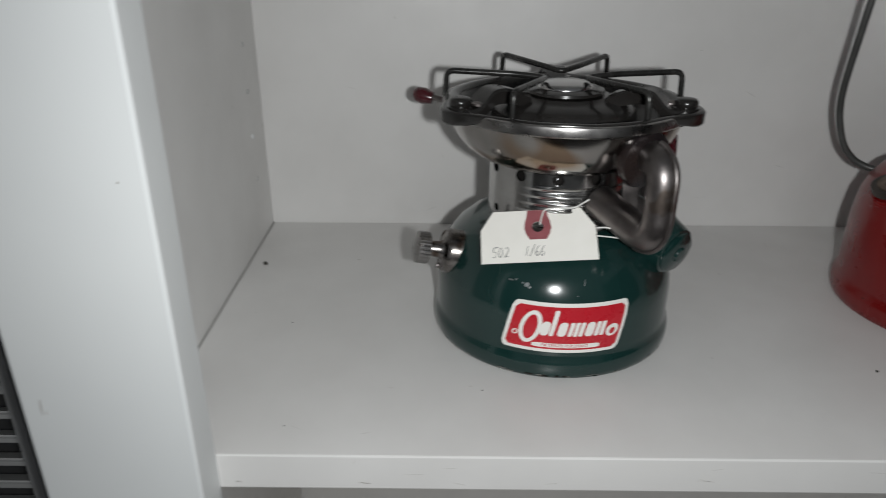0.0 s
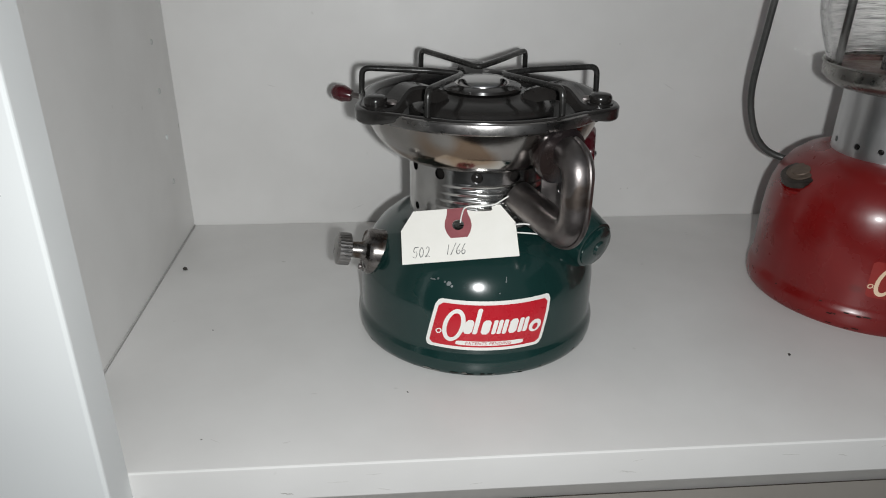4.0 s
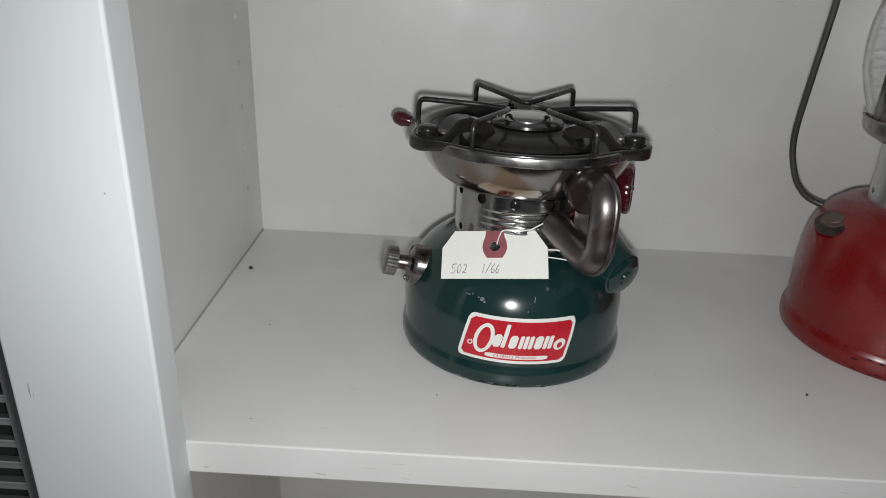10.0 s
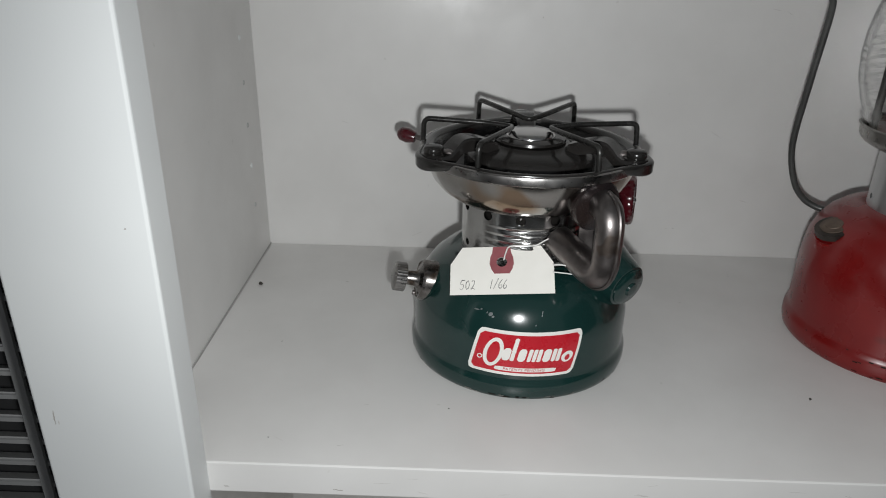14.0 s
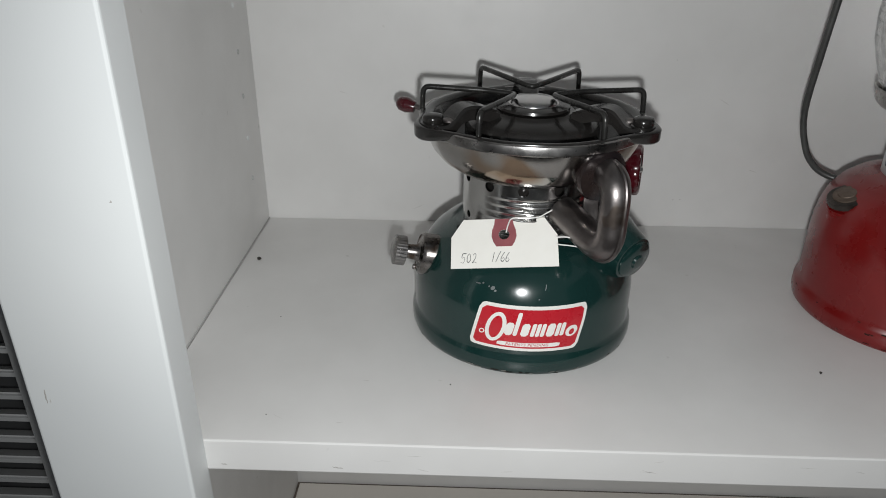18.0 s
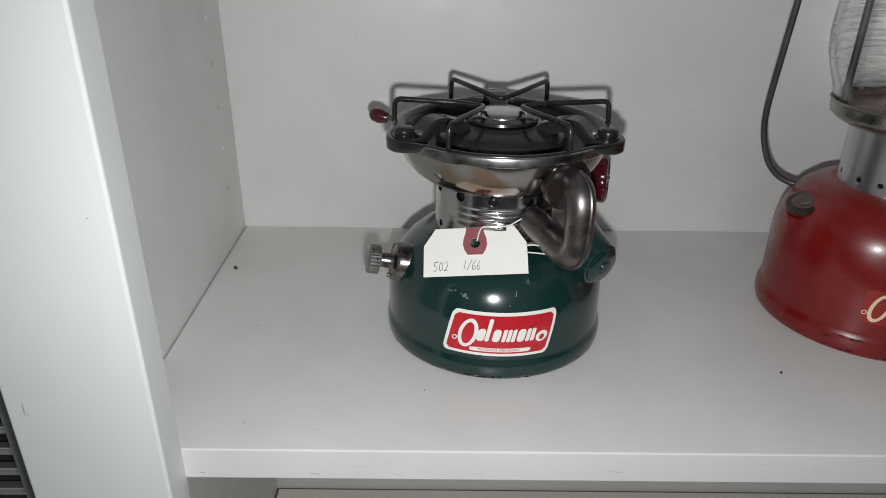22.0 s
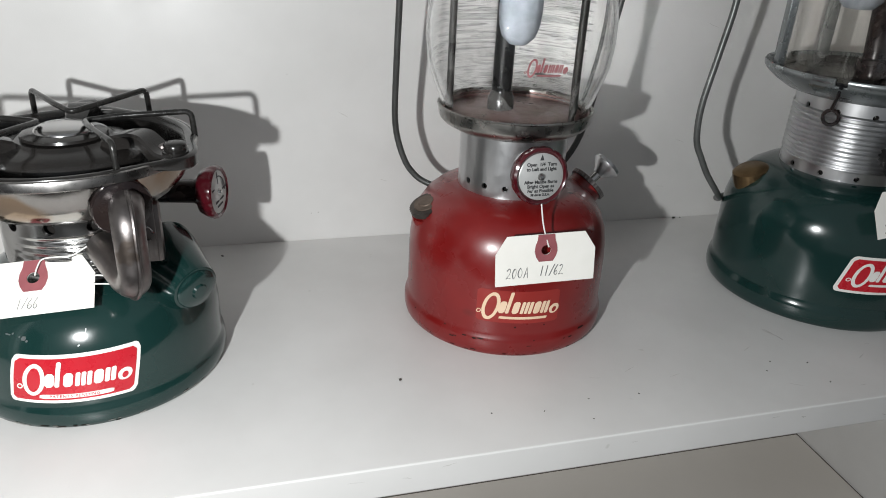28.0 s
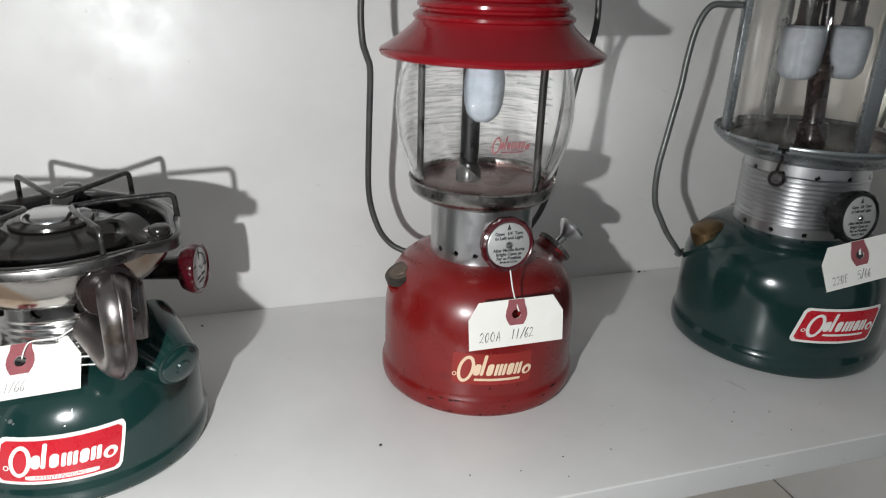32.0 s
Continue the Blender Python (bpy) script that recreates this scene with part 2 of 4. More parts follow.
# The brown tint puts the shadow seen through this globe into its colour
GLASS_GREEN = glass_material("shade_tinted_glass", 0.05, (0.935, 0.915, 0.885))


# ---- mesh helpers ----
def finish(bm, name, mat, smooth=40):
    bmesh.ops.recalc_face_normals(bm, faces=bm.faces)
    me = bpy.data.meshes.new(name)
    bm.to_mesh(me)
    bm.free()
    me.materials.append(mat)
    if smooth:
        for p in me.polygons:
            p.use_smooth = True
        me.set_sharp_from_angle(angle=radians(smooth))
    return me


def part(name, bm, mat, parent, label="", smooth=40):
    """Links a bmesh as one mesh object under a thing or a part."""
    ob = new(name, finish(bm, name, mat, smooth))
    ob.parent = parent
    return tagged(ob, label)


def thing(name, at, label, category, group="", turn=0):
    ob = new(name)
    ob.empty_display_size = 0.02
    ob.matrix_world = pose(*at, 0, 0, turn)
    return tagged(ob, label, category, group)


def single(name, bm, mat, label, category="", kind="", smooth=40, group=""):
    ob = new(name, finish(bm, name, mat, 0 if kind == "structure" else smooth))
    return tagged(ob, label, category, group, kind)


def lathe(profile, seg=72, shape=None):
    """A turned body about z from (radius, height) rows; shape(radius, height, angle) may press the radius in or out."""
    bm = bmesh.new()
    rings = []
    for r, z in profile:
        if r < 1e-6:
            rings.append([bm.verts.new((0, 0, z))])
        else:
            ring = []
            for i in range(seg):
                a = 2 * math.pi * i / seg
                rr = shape(r, z, a) if shape else r
                ring.append(bm.verts.new((rr * math.cos(a), rr * math.sin(a), z)))
            rings.append(ring)
    for a, b in zip(rings[:-1], rings[1:]):
        for i in range(seg):
            j = (i + 1) % seg
            if len(a) == 1 and len(b) == 1:
                continue
            if len(a) == 1:
                bm.faces.new((a[0], b[i], b[j]))
            elif len(b) == 1:
                bm.faces.new((a[i], b[0], a[j]))
            else:
                bm.faces.new((a[i], b[i], b[j], a[j]))
    return bm


def smooth_line(points, steps=6):
    pts = [Vector(p) for p in points]
    ext = [2 * pts[0] - pts[1], *pts, 2 * pts[-1] - pts[-2]]
    out = []
    for k in range(1, len(ext) - 2):
        p0, p1, p2, p3 = ext[k - 1 : k + 3]
        for s in range(steps):
            t = s / steps
            out.append(0.5 * (2 * p1 + (p2 - p0) * t + (2 * p0 - 5 * p1 + 4 * p2 - p3) * t * t + (3 * p1 - p0 - 3 * p2 + p3) * t**3))
    return out + [pts[-1]]


def round_corners(points, radius, steps=5):
    """A line of points with its inner corners rounded."""
    pts = [Vector(p) for p in points]
    out = [pts[0]]
    for a, b, c in zip(pts[:-2], pts[1:-1], pts[2:]):
        r = min(radius, (a - b).length * 0.49, (c - b).length * 0.49)
        p, q = b + (a - b).normalized() * r, b + (c - b).normalized() * r
        for s in range(steps + 1):
            t = s / steps
            out.append((1 - t) ** 2 * p + 2 * t * (1 - t) * b + t * t * q)
    return out + [pts[-1]]


def tube(line, radius, seg=12, bm=None, flat=1.0):
    """A rod along a line of points; radius may be one number or one for each point."""
    bm = bm or bmesh.new()
    radii = radius if isinstance(radius, (list, tuple)) else [radius] * len(line)
    rings, side = [], None
    for k, p in enumerate(line):
        way = (line[min(k + 1, len(line) - 1)] - line[max(k - 1, 0)]).normalized()
        if side is None:
            side = way.orthogonal().normalized()
        side = (side - way * side.dot(way)).normalized()
        up = way.cross(side)
        rings.append([bm.verts.new(p + radii[k] * (math.cos(a) * side + flat * math.sin(a) * up)) for a in (2 * math.pi * i / seg for i in range(seg))])
    for a, b in zip(rings[:-1], rings[1:]):
        for i in range(seg):
            bm.faces.new((a[i], a[(i + 1) % seg], b[(i + 1) % seg], b[i]))
    bm.faces.new(rings[0])
    bm.faces.new(rings[-1][::-1])
    return bm


def box(x0, x1, y0, y1, z0, z1, bevel=0.0, segments=2, bm=None):
    bm = bm or bmesh.new()
    made = bmesh.ops.create_cube(bm, size=1.0, matrix=Matrix.Translation(((x0 + x1) / 2, (y0 + y1) / 2, (z0 + z1) / 2)) @ Matrix.Diagonal((x1 - x0, y1 - y0, z1 - z0, 1)))
    if bevel:
        edges = list({e for v in made["verts"] for e in v.link_edges})
        bmesh.ops.bevel(bm, geom=edges, offset=bevel, segments=segments, affect="EDGES", profile=0.5)
    return bm


def moved(bm, m):
    bmesh.ops.transform(bm, matrix=m, verts=bm.verts)
    return bm


def along(origin, way, roll_up=(0, 0, 1)):
    """A pose at origin whose z runs along way."""
    z = Vector(way).normalized()
    x = Vector(roll_up).cross(z)
    x = x.normalized() if x.length > 1e-6 else Vector((1, 0, 0))
    y = z.cross(x)
    return Matrix.Translation(origin) @ Matrix((x, y, z)).transposed().to_4x4()


def plate(outline, thick, m=None):
    """A flat plate from an outline in x and y, with thickness along z."""
    bm = bmesh.new()
    low = [bm.verts.new((x, y, 0)) for x, y in outline]
    high = [bm.verts.new((x, y, thick)) for x, y in outline]
    bm.faces.new(low[::-1])
    bm.faces.new(high)
    n = len(outline)
    for i in range(n):
        bm.faces.new((low[i], low[(i + 1) % n], high[(i + 1) % n], high[i]))
    return moved(bm, m) if m else bm


def cut(ob, cutters):
    """Cuts closed shapes out of a mesh object for good."""
    bm = bmesh.new()
    for c in cutters:
        me = bpy.data.meshes.new("cut")
        c.to_mesh(me)
        c.free()
        bm.from_mesh(me)
        bpy.data.meshes.remove(me)
    bmesh.ops.recalc_face_normals(bm, faces=bm.faces)
    me = bpy.data.meshes.new("cut")
    bm.to_mesh(me)
    bm.free()
    tool = new("cut", me)
    parent, ob.parent = ob.parent, None
    mod = ob.modifiers.new("cut", "BOOLEAN")
    mod.operation, mod.solver, mod.object = "DIFFERENCE", "EXACT", tool
    bpy.context.view_layer.update()
    done = bpy.data.meshes.new_from_object(ob.evaluated_get(bpy.context.evaluated_depsgraph_get()))
    ob.modifiers.clear()
    ob.data, ob.parent = done, parent
    bpy.data.objects.remove(tool)
    for p in ob.data.polygons:
        p.use_smooth = True
    ob.data.set_sharp_from_angle(angle=radians(40))


def letters(body, size, m, bend=None, thick=0.0001, spacing=1.0, shear=0.0, weight=0.0):
    """Words in the built-in font as a bmesh, centred at the pose m; bend(point) may lay them on a curved wall."""
    cu = bpy.data.curves.new("words", "FONT")
    cu.body, cu.size, cu.align_x, cu.align_y, cu.shear, cu.space_character, cu.resolution_u = body, size, "CENTER", "CENTER", shear, spacing, 3
    cu.extrude, cu.offset = thick, weight
    ob = bpy.data.objects.new("words", cu)
    scene.collection.objects.link(ob)
    bpy.context.view_layer.update()
    me = bpy.data.meshes.new_from_object(ob.evaluated_get(bpy.context.evaluated_depsgraph_get()))
    bm = bmesh.new()
    bm.from_mesh(me)
    bpy.data.objects.remove(ob)
    bpy.data.curves.remove(cu)
    bpy.data.meshes.remove(me)
    for v in bm.verts:
        v.co = bend(v.co) if bend else m @ v.co
    return bm


def radius_at(profile, z):
    """The outer radius of a turned body at a height."""
    best = 0.0
    for (r0, z0), (r1, z1) in zip(profile[:-1], profile[1:]):
        if min(z0, z1) <= z <= max(z0, z1) and abs(z1 - z0) > 1e-9:
            best = max(best, r0 + (r1 - r0) * (z - z0) / (z1 - z0))
    return best or profile[0][0]


def wrapped(profile, angle, lift):
    """Lays a flat drawing (x along the wall, y up) on the front of a turned body, turned by angle degrees from -y towards +x."""
    def bend(p):
        r = radius_at(profile, p.y)
        a = radians(angle) + p.x / 0.075
        d = r + lift + p.z
        return Vector((d * math.sin(a), -d * math.cos(a), p.y))
    return bend


def patch(width, low, high, slant, corner, bend, columns=28, rows=4):
    """A slanted, round-cornered sheet laid on a body by bend; width along the wall, between the heights low and high."""
    bm = bmesh.new()
    mid, half = (low + high) / 2, (high - low) / 2
    lines = []
    for i in range(columns + 1):
        s = -width / 2 + width * i / columns
        near = max(0.0, corner - (width / 2 - abs(s)))
        h = half - (corner - math.sqrt(max(corner**2 - near**2, 0.0)))
        lines.append([bm.verts.new(bend(Vector((s + slant * (h * (2 * j / rows - 1)), mid + h * (2 * j / rows - 1), 0)))) for j in range(rows + 1)])
    for a, b in zip(lines[:-1], lines[1:]):
        for j in range(rows):
            bm.faces.new((a[j], b[j], b[j + 1], a[j + 1]))
    return bm


# ---- the cabinet and the room ----
X0, X1, YB, YF = -0.223, 0.776, 0.150, -0.153


def front_bevelled(x0, x1, y0, y1, z0, z1):
    """A board whose two long front edges are rounded."""
    bm = box(x0, x1, y0, y1, z0, z1)
    edges = [e for e in bm.edges if all(abs(v.co.y - y0) < 1e-6 for v in e.verts) and abs(e.verts[0].co.z - e.verts[1].co.z) > 0.1]
    bmesh.ops.bevel(bm, geom=edges, offset=0.0016, segments=3, affect="EDGES", profile=0.5)
    return bm


ZL, ZT = -0.329, 0.62
single("cabinet_back", box(X0 - 0.02, X1 + 0.02, YB, YB + 0.012, ZL - 0.05, ZT), SHELF, "white laminated cabinet back panel", "panel", "structure")
left_side = single("cabinet_side", box(X0 - 0.018, X0, YF, YB - 0.0005, ZL - 0.05, ZT), SHELF, "white cabinet side panel with a row of shelf peg holes", "panel", "structure")
single("cabinet_side", box(X1, X1 + 0.018, YF, YB - 0.0005, ZL - 0.05, ZT), SHELF, "plain white cabinet side panel", "panel", "structure")
single("cabinet_top", box(X0 - 0.018, X1 + 0.018, YF, YB, ZT, ZT + 0.018), WHITE, "white cabinet top panel", "panel", "structure")
single("shelf", box(X0 + 0.0008, X1 - 0.0008, YF, YB - 0.0004, -0.0212, 0.0, 0.0009), SHELF, "white laminated shelf board with a thick front edge", "shelf", "structure")
single("cabinet_bottom", box(X0 + 0.0025, X1 - 0.0025, YF, YB - 0.0025, ZL - 0.018, ZL, 0.001), LOWER, "cream laminated board at the bottom of the lower compartment", "panel", "structure")
single("seam", box(X0 + 0.0002, X1 - 0.0002, YB - 0.0022, YB - 0.0004, ZL - 0.02, ZL - 0.0012), SEAM, "dark gap between cabinet bottom and back", "seam", "structure")
single("seam", box(X0 + 0.0001, X0 + 0.0022, YF, YB - 0.0025, ZL - 0.02, ZL - 0.0012), SEAM, "dark gap between cabinet bottom and side", "seam", "structure")
single("seam", box(X1 - 0.0022, X1 - 0.0001, YF, YB - 0.0025, ZL - 0.02, ZL - 0.0012), SEAM, "dark gap between cabinet bottom and side", "seam", "structure")
single("seam", box(X0 + 0.0001, X0 + 0.0010, YF + 0.02, YB - 0.0005, 0.0001, 0.0006), LIGHTSEAM, "dark gap between shelf and cabinet side", "seam", "structure")
single("stile", front_bevelled(-0.256, -0.182, YF - 0.0215, YF, ZL - 0.3, ZT + 0.02), WHITE, "wide white painted face frame post with small scuffs", "frame", "structure")
single("stile", front_bevelled(0.735, 0.81, YF - 0.0215, YF, ZL - 0.3, ZT + 0.02), WHITE, "wide white painted face frame post", "frame", "structure")
single("outer_side", box(-0.262, -0.2565, YF - 0.006, 0.0, ZL - 0.3, ZT + 0.02), WHITE, "outer white side of the cabinet", "panel", "structure")
single("plinth", box(X0, X1, YF + 0.01, YB, ZL - 0.3, ZL - 0.019), WHITE, "white cabinet plinth", "panel", "structure")

# Peg holes in the side panel
for k in range(-10, 15):
    z = 0.0878 + 0.0352 * k
    if abs(z) > 0.03 and z > ZL + 0.02:
        hole = part("peg_hole", moved(lathe([(0.0, 0.0002), (0.0014, 0.0002), (0.0020, 0.0006), (0.0021, 0.0), (0.0, 0.0)], 14), along((X0, 0.1135, z), (1, 0, 0))), DISC if k % 3 else WHITE, left_side)

# The grille beside the cabinet
GX0, GX1, GY = -0.70, -0.262, 0.0
# Flat dark sheet that shows between the slats
single("grille_wall", box(GX0 - 0.1, GX1, GY + 0.05, GY + 0.06, ZL - 0.3, ZT + 0.02), RECESS, "dark flat sheet behind the metal grille", "recess", "structure")
grille = thing("air_grille", (GX0, GY, -0.55), "grey metal air grille with horizontal slats and upright bars", "grille")
for k in range(34):
    z = -0.55 + 0.0224 * k + 0.0076
    m = pose(0, 0, z + 0.55, -28, 0, 0)
    part("slat", moved(box(0.0, GX1 - GX0 - 0.002, -0.003, 0.016, -0.0012, 0.0012), m), VENT, grille)
    part("slat_lip", box(0.0, GX1 - GX0 - 0.002, -0.0052, -0.003, z + 0.55 - 0.0022, z + 0.55 + 0.0016), VENT, grille)
for x in (-0.646, -0.516, -0.386):
    part("upright_bar", box(x - GX0 - 0.0042, x - GX0 + 0.0042, -0.0085, -0.0055, 0.0, 0.78), VENT, grille)

# Unseen room surfaces, coloured dark for reflections; open above and south for ambient light
for n, b in (("floor", (-2.2, 2.6, -2.8, 0.4, ZL - 0.32, ZL - 0.3)), ("wall_west", (-2.25, -2.2, -2.85, 0.4, ZL - 0.32, 1.8)), ("wall_east", (2.6, 2.65, -2.85, 0.4, ZL - 0.32, 1.8)), ("wall_north", (-2.25, 2.65, 0.4, 0.45, ZL - 0.32, 1.8))):
    single(n, box(*b), WALLS, "plain dim %s of the room" % n.split("_")[0], n.split("_")[0], "structure")


# ---- shared parts ----
PEN = {"0": [[(0.3, 1.0), (0.08, 0.75), (0.02, 0.35), (0.2, 0.02), (0.42, 0.2), (0.52, 0.6), (0.36, 0.97)]], "1": [[(0.32, 1.0), (0.2, 0.0)]],
       "2": [[(0.05, 0.8), (0.28, 1.0), (0.48, 0.8), (0.33, 0.42), (0.0, 0.03), (0.28, 0.1), (0.6, 0.02)]], "5": [[(0.62, 1.0), (0.18, 0.97), (0.1, 0.56), (0.4, 0.6), (0.48, 0.28), (0.26, 0.0), (0.0, 0.1)]],
       "6": [[(0.46, 1.0), (0.14, 0.55), (0.04, 0.18), (0.26, 0.0), (0.47, 0.18), (0.34, 0.42), (0.08, 0.28)]], "/": [[(0.62, 1.12), (0.0, -0.06)]],
       "A": [[(0.0, 0.0), (0.34, 1.0), (0.58, 0.0)], [(0.12, 0.36), (0.52, 0.40)]], "F": [[(0.05, 0.0), (0.12, 1.0), (0.6, 0.98)], [(0.08, 0.54), (0.48, 0.56)]]}


def pencilled(parent, word, x, y, size, pitch, dark):
    """One word written by hand, in pencil strokes that lie on the card."""
    for k, sign in enumerate(word):
        bm = bmesh.new()
        for stroke in PEN[sign]:
            pts = [Vector((x + k * pitch + (p[0] + 0.10 * p[1]) * size * 0.72 + random.uniform(-0.03, 0.03) * size, y + p[1] * size + random.uniform(-0.03, 0.03) * size, 0.00048)) for p in stroke]
            tube(smooth_line(pts, 4) if len(pts) > 3 else pts, dark, 6, bm, flat=0.35)
        part("pencil_sign", bm, PENCIL, parent, smooth=0)


def tag_card(at, tilt, lean, turn, words, label, w=0.0322, h=0.0325, size=0.0062, low=0.0034, dark=0.00031):
    """A manila tag with cut corners, a maroon eyelet patch and pencilled words; at is the eyelet."""
    ob = thing("paper_tag", at, label, "tag", "paper tags")
    ob.matrix_world = Matrix.Translation(at) @ pose(0, 0, 0, 90 - lean, 0, turn) @ pose(0, 0, 0, 0, 0, tilt)
    c, top = 0.0103, 0.0108
    outline = [(-w, top - h), (w, top - h), (w, top - c * 1.15), (w - c * 0.72, top), (-w + c * 0.72, top), (-w, top - c * 1.15)]
    card = part("card", plate(outline, 0.0004), PAPER, ob, "cream card with cut corners")
    cut(card, [moved(lathe([(0, -0.002), (0.0033, -0.002), (0.0033, 0.002), (0, 0.002)], 24), pose(0, 0, 0))])
    shape = [(-0.0055, top - 0.0002), (0.0055, top - 0.0002), (0.0059, top - 0.004), (0.0072, 0.003), (0.0076, -0.001), (0.0066, -0.0046), (0.0047, -0.0078), (-0.0047, -0.0078), (-0.0066, -0.0046), (-0.0076, -0.001), (-0.0072, 0.003), (-0.0059, top - 0.004)]
    eye = part("eyelet_patch", plate(shape, 0.0003, pose(0, 0, 0.0004)), PATCH, ob, "maroon reinforcing patch round the hole")
    cut(eye, [lathe([(0, -0.002), (0.0033, -0.002), (0.0033, 0.002), (0, 0.002)], 24)])
    first, second, gap = words
    pencilled(ob, first, -0.0262, top - h + low, size, size * 0.55, dark)
    pencilled(ob, second, gap, top - h + low + 0.0004, size, size * 0.46, dark)
    return ob


def mark(bend, name, parent, mat, width, height, ox, oz, inner_mat=None, underline=True):
    """The maker's mark as plain slanted rings and bars over a line, each a piece of its own."""
    u, base, low, slant = width / 10.0, oz - height * 0.22, height * 0.43, 0.22

    def block(cx, z0, z1, w, corner):
        part(name, patch(w, z0, z1, slant, corner, lambda p: bend(Vector((p.x + cx, p.y, p.z))), max(4, int(w / 0.0012)), 2), mat, parent, smooth=0)

    def ring(cx, cz, rx, ry, wide, high, use=None):
        bm = bmesh.new()
        outer, hole = [], []
        for k in range(32):
            a = 2 * math.pi * k / 32
            for row, qx, qz in ((outer, rx, ry), (hole, max(rx - wide, 0.0), max(ry - high, 0.0))):
                x, z = qx * math.cos(a), qz * math.sin(a)
                row.append(bm.verts.new(bend(Vector((cx + x + slant * z, cz + z, 0.0 if use is None else 0.00012)))))
        for k in range(32):
            j = (k + 1) % 32
            bm.faces.new((outer[k], outer[j], hole[j], hole[k]))
        part(name, bm, use or mat, parent, smooth=0)

    ring(ox - 3.75 * u, oz, 1.28 * u, height * 0.5, 0.50 * u, height * 0.12)
    for cx, w, top in ((-2.0, 1.0, low), (-1.0, 0.52, height * 0.76), (0.0, 1.0, low), (1.0, 0.50, low), (1.62, 0.48, low), (2.24, 0.50, low), (3.2, 1.0, low), (4.12, 0.52, low), (4.76, 0.52, low)):
        block(ox + cx * u, base, base + top, w * u, (0.30 if w > 0.8 else 0.12) * u)
    if underline:
        block(ox + 1.2 * u, base - height * 0.20, base - height * 0.11, 7.3 * u, 0.0002)
    for cx, r in ((5.95, 0.80), (-5.55, 0.36)):
        ring(ox + cx * u, base + low * (0.28 if r > 0.5 else 0.0), r * u, r * u, r * u * (0.98 if r > 0.5 else 0.4), r * u * (0.98 if r > 0.5 else 0.4))
    if inner_mat:
        ring(ox + 5.95 * u, base + low * 0.22, 0.34 * u, 0.42 * u, 0.33 * u, 0.41 * u, inner_mat)


def red_label(profile, parent, angle, width, low, high, small_print):
    def at(lift):
        return wrapped(profile, angle, lift)
    lab = part("label", patch(width, low, high, 0.23, 0.0035, at(0.0004), 60), LABELWHITE, parent, "slanted red label with a white border")
    part("label_field", patch(width - 0.0044, low + 0.0021, high - 0.0021, 0.23, 0.002, at(0.00065)), LABELRED, lab, "red printed field")
    mark(at(0.0009), "mark_stroke", lab, LABELWHITE, width * 0.70, (high - low) * 0.68, -width * 0.035, (low + high) / 2 + 0.0003, LABELRED, not small_print)
    if small_print:
        mid = (low + high) / 2 - (high - low) * 0.345
        part("small_print_bar", patch(width * 0.56, mid - 0.0014, mid + 0.0014, 0.23, 0.0004, at(0.0008), 16, 2), LABELWHITE, lab)
        b = at(0.0010)
        part("small_print", letters("PATENTS PENDING", 0.0027, None, lambda p: b(Vector((p.x - 0.001, p.y + mid, p.z))), spacing=1.15, shear=0.2, thick=0.00003), LABELRED, lab, "", 0)
    return lab


def knurled(r, length, n=44):
    """A knurled round grip along z."""
    def shape(rad, z, a):
        return rad * (1 + (0.032 if int(a / (2 * math.pi) * n * 2 + 0.5) % 2 else 0.0)) if rad > r * 0.9 else rad
    return lathe([(0, 0), (r * 0.7, 0), (r, 0.1 * length), (r, 0.9 * length), (r * 0.75, length), (0, length)], n * 2, shape)


def knob(parent, at, way, radius, thick, shaft, rim_mat, words, label, lobes=14, stem=0.0075, turn=0):
    """A round valve knob whose face shows along way, on a shaft that runs back into the body."""
    m = along(at, way) @ pose(0, 0, 0, 0, 0, turn)
    body = part("valve_knob", moved(lathe([(0, -thick), (radius * 0.72, -thick), (radius * 0.86, -thick * 0.9), (radius * 0.97, -thick * 0.45), (radius, -thick * 0.15), (radius * 0.975, 0.0006), (radius * 0.90, 0.0016), (radius * 0.83, 0.0008), (radius * 0.81, 0.0), (0, -0.0002)], 112,
                lambda r, z, a: r * (1 + (0.03 * (abs(math.cos(lobes * a / 2)) - 0.5) if z < 0.001 and r > radius * 0.9 else 0))), m), rim_mat, parent, label)
    part("dial_disc", moved(lathe([(0.0, 0.0008), (radius * 0.78, 0.0008), (radius * 0.805, 0.0005), (radius * 0.805, -0.0005), (0, -0.0005)], 48), m), DISC, body, "silver instruction disc")
    part("screw", moved(lathe([(0, 0.0030), (0.0014, 0.0028), (0.0022, 0.0019), (0.0025, 0.0006), (0.0, 0.0006)], 16), m), CHROME, body, "small domed screw")
    up = m
    rows = words
    for k, (row, size, y) in enumerate(rows):
        part("dial_line", letters(row, size, up @ pose(0, y * radius, 0.00085), thick=0.00004, weight=0.00013), INK, body, "", 0)
    part("dial_arrow", plate([(-0.0014, 0.56 * radius), (0.0014, 0.56 * radius), (0.0, 0.77 * radius)], 0.0001, up @ pose(0, 0, 0.00085)), INK, body, "", 0)
    part("shaft", moved(lathe([(0, -shaft), (stem, -shaft), (stem, -thick - 0.004), (stem + 0.0008, -thick - 0.004), (stem + 0.0008, -thick + 0.0005), (0, -thick + 0.0005)], 24), m), SCORCHED if rim_mat is not KNOBBLACK else KNOBBLACK, parent)
    return body


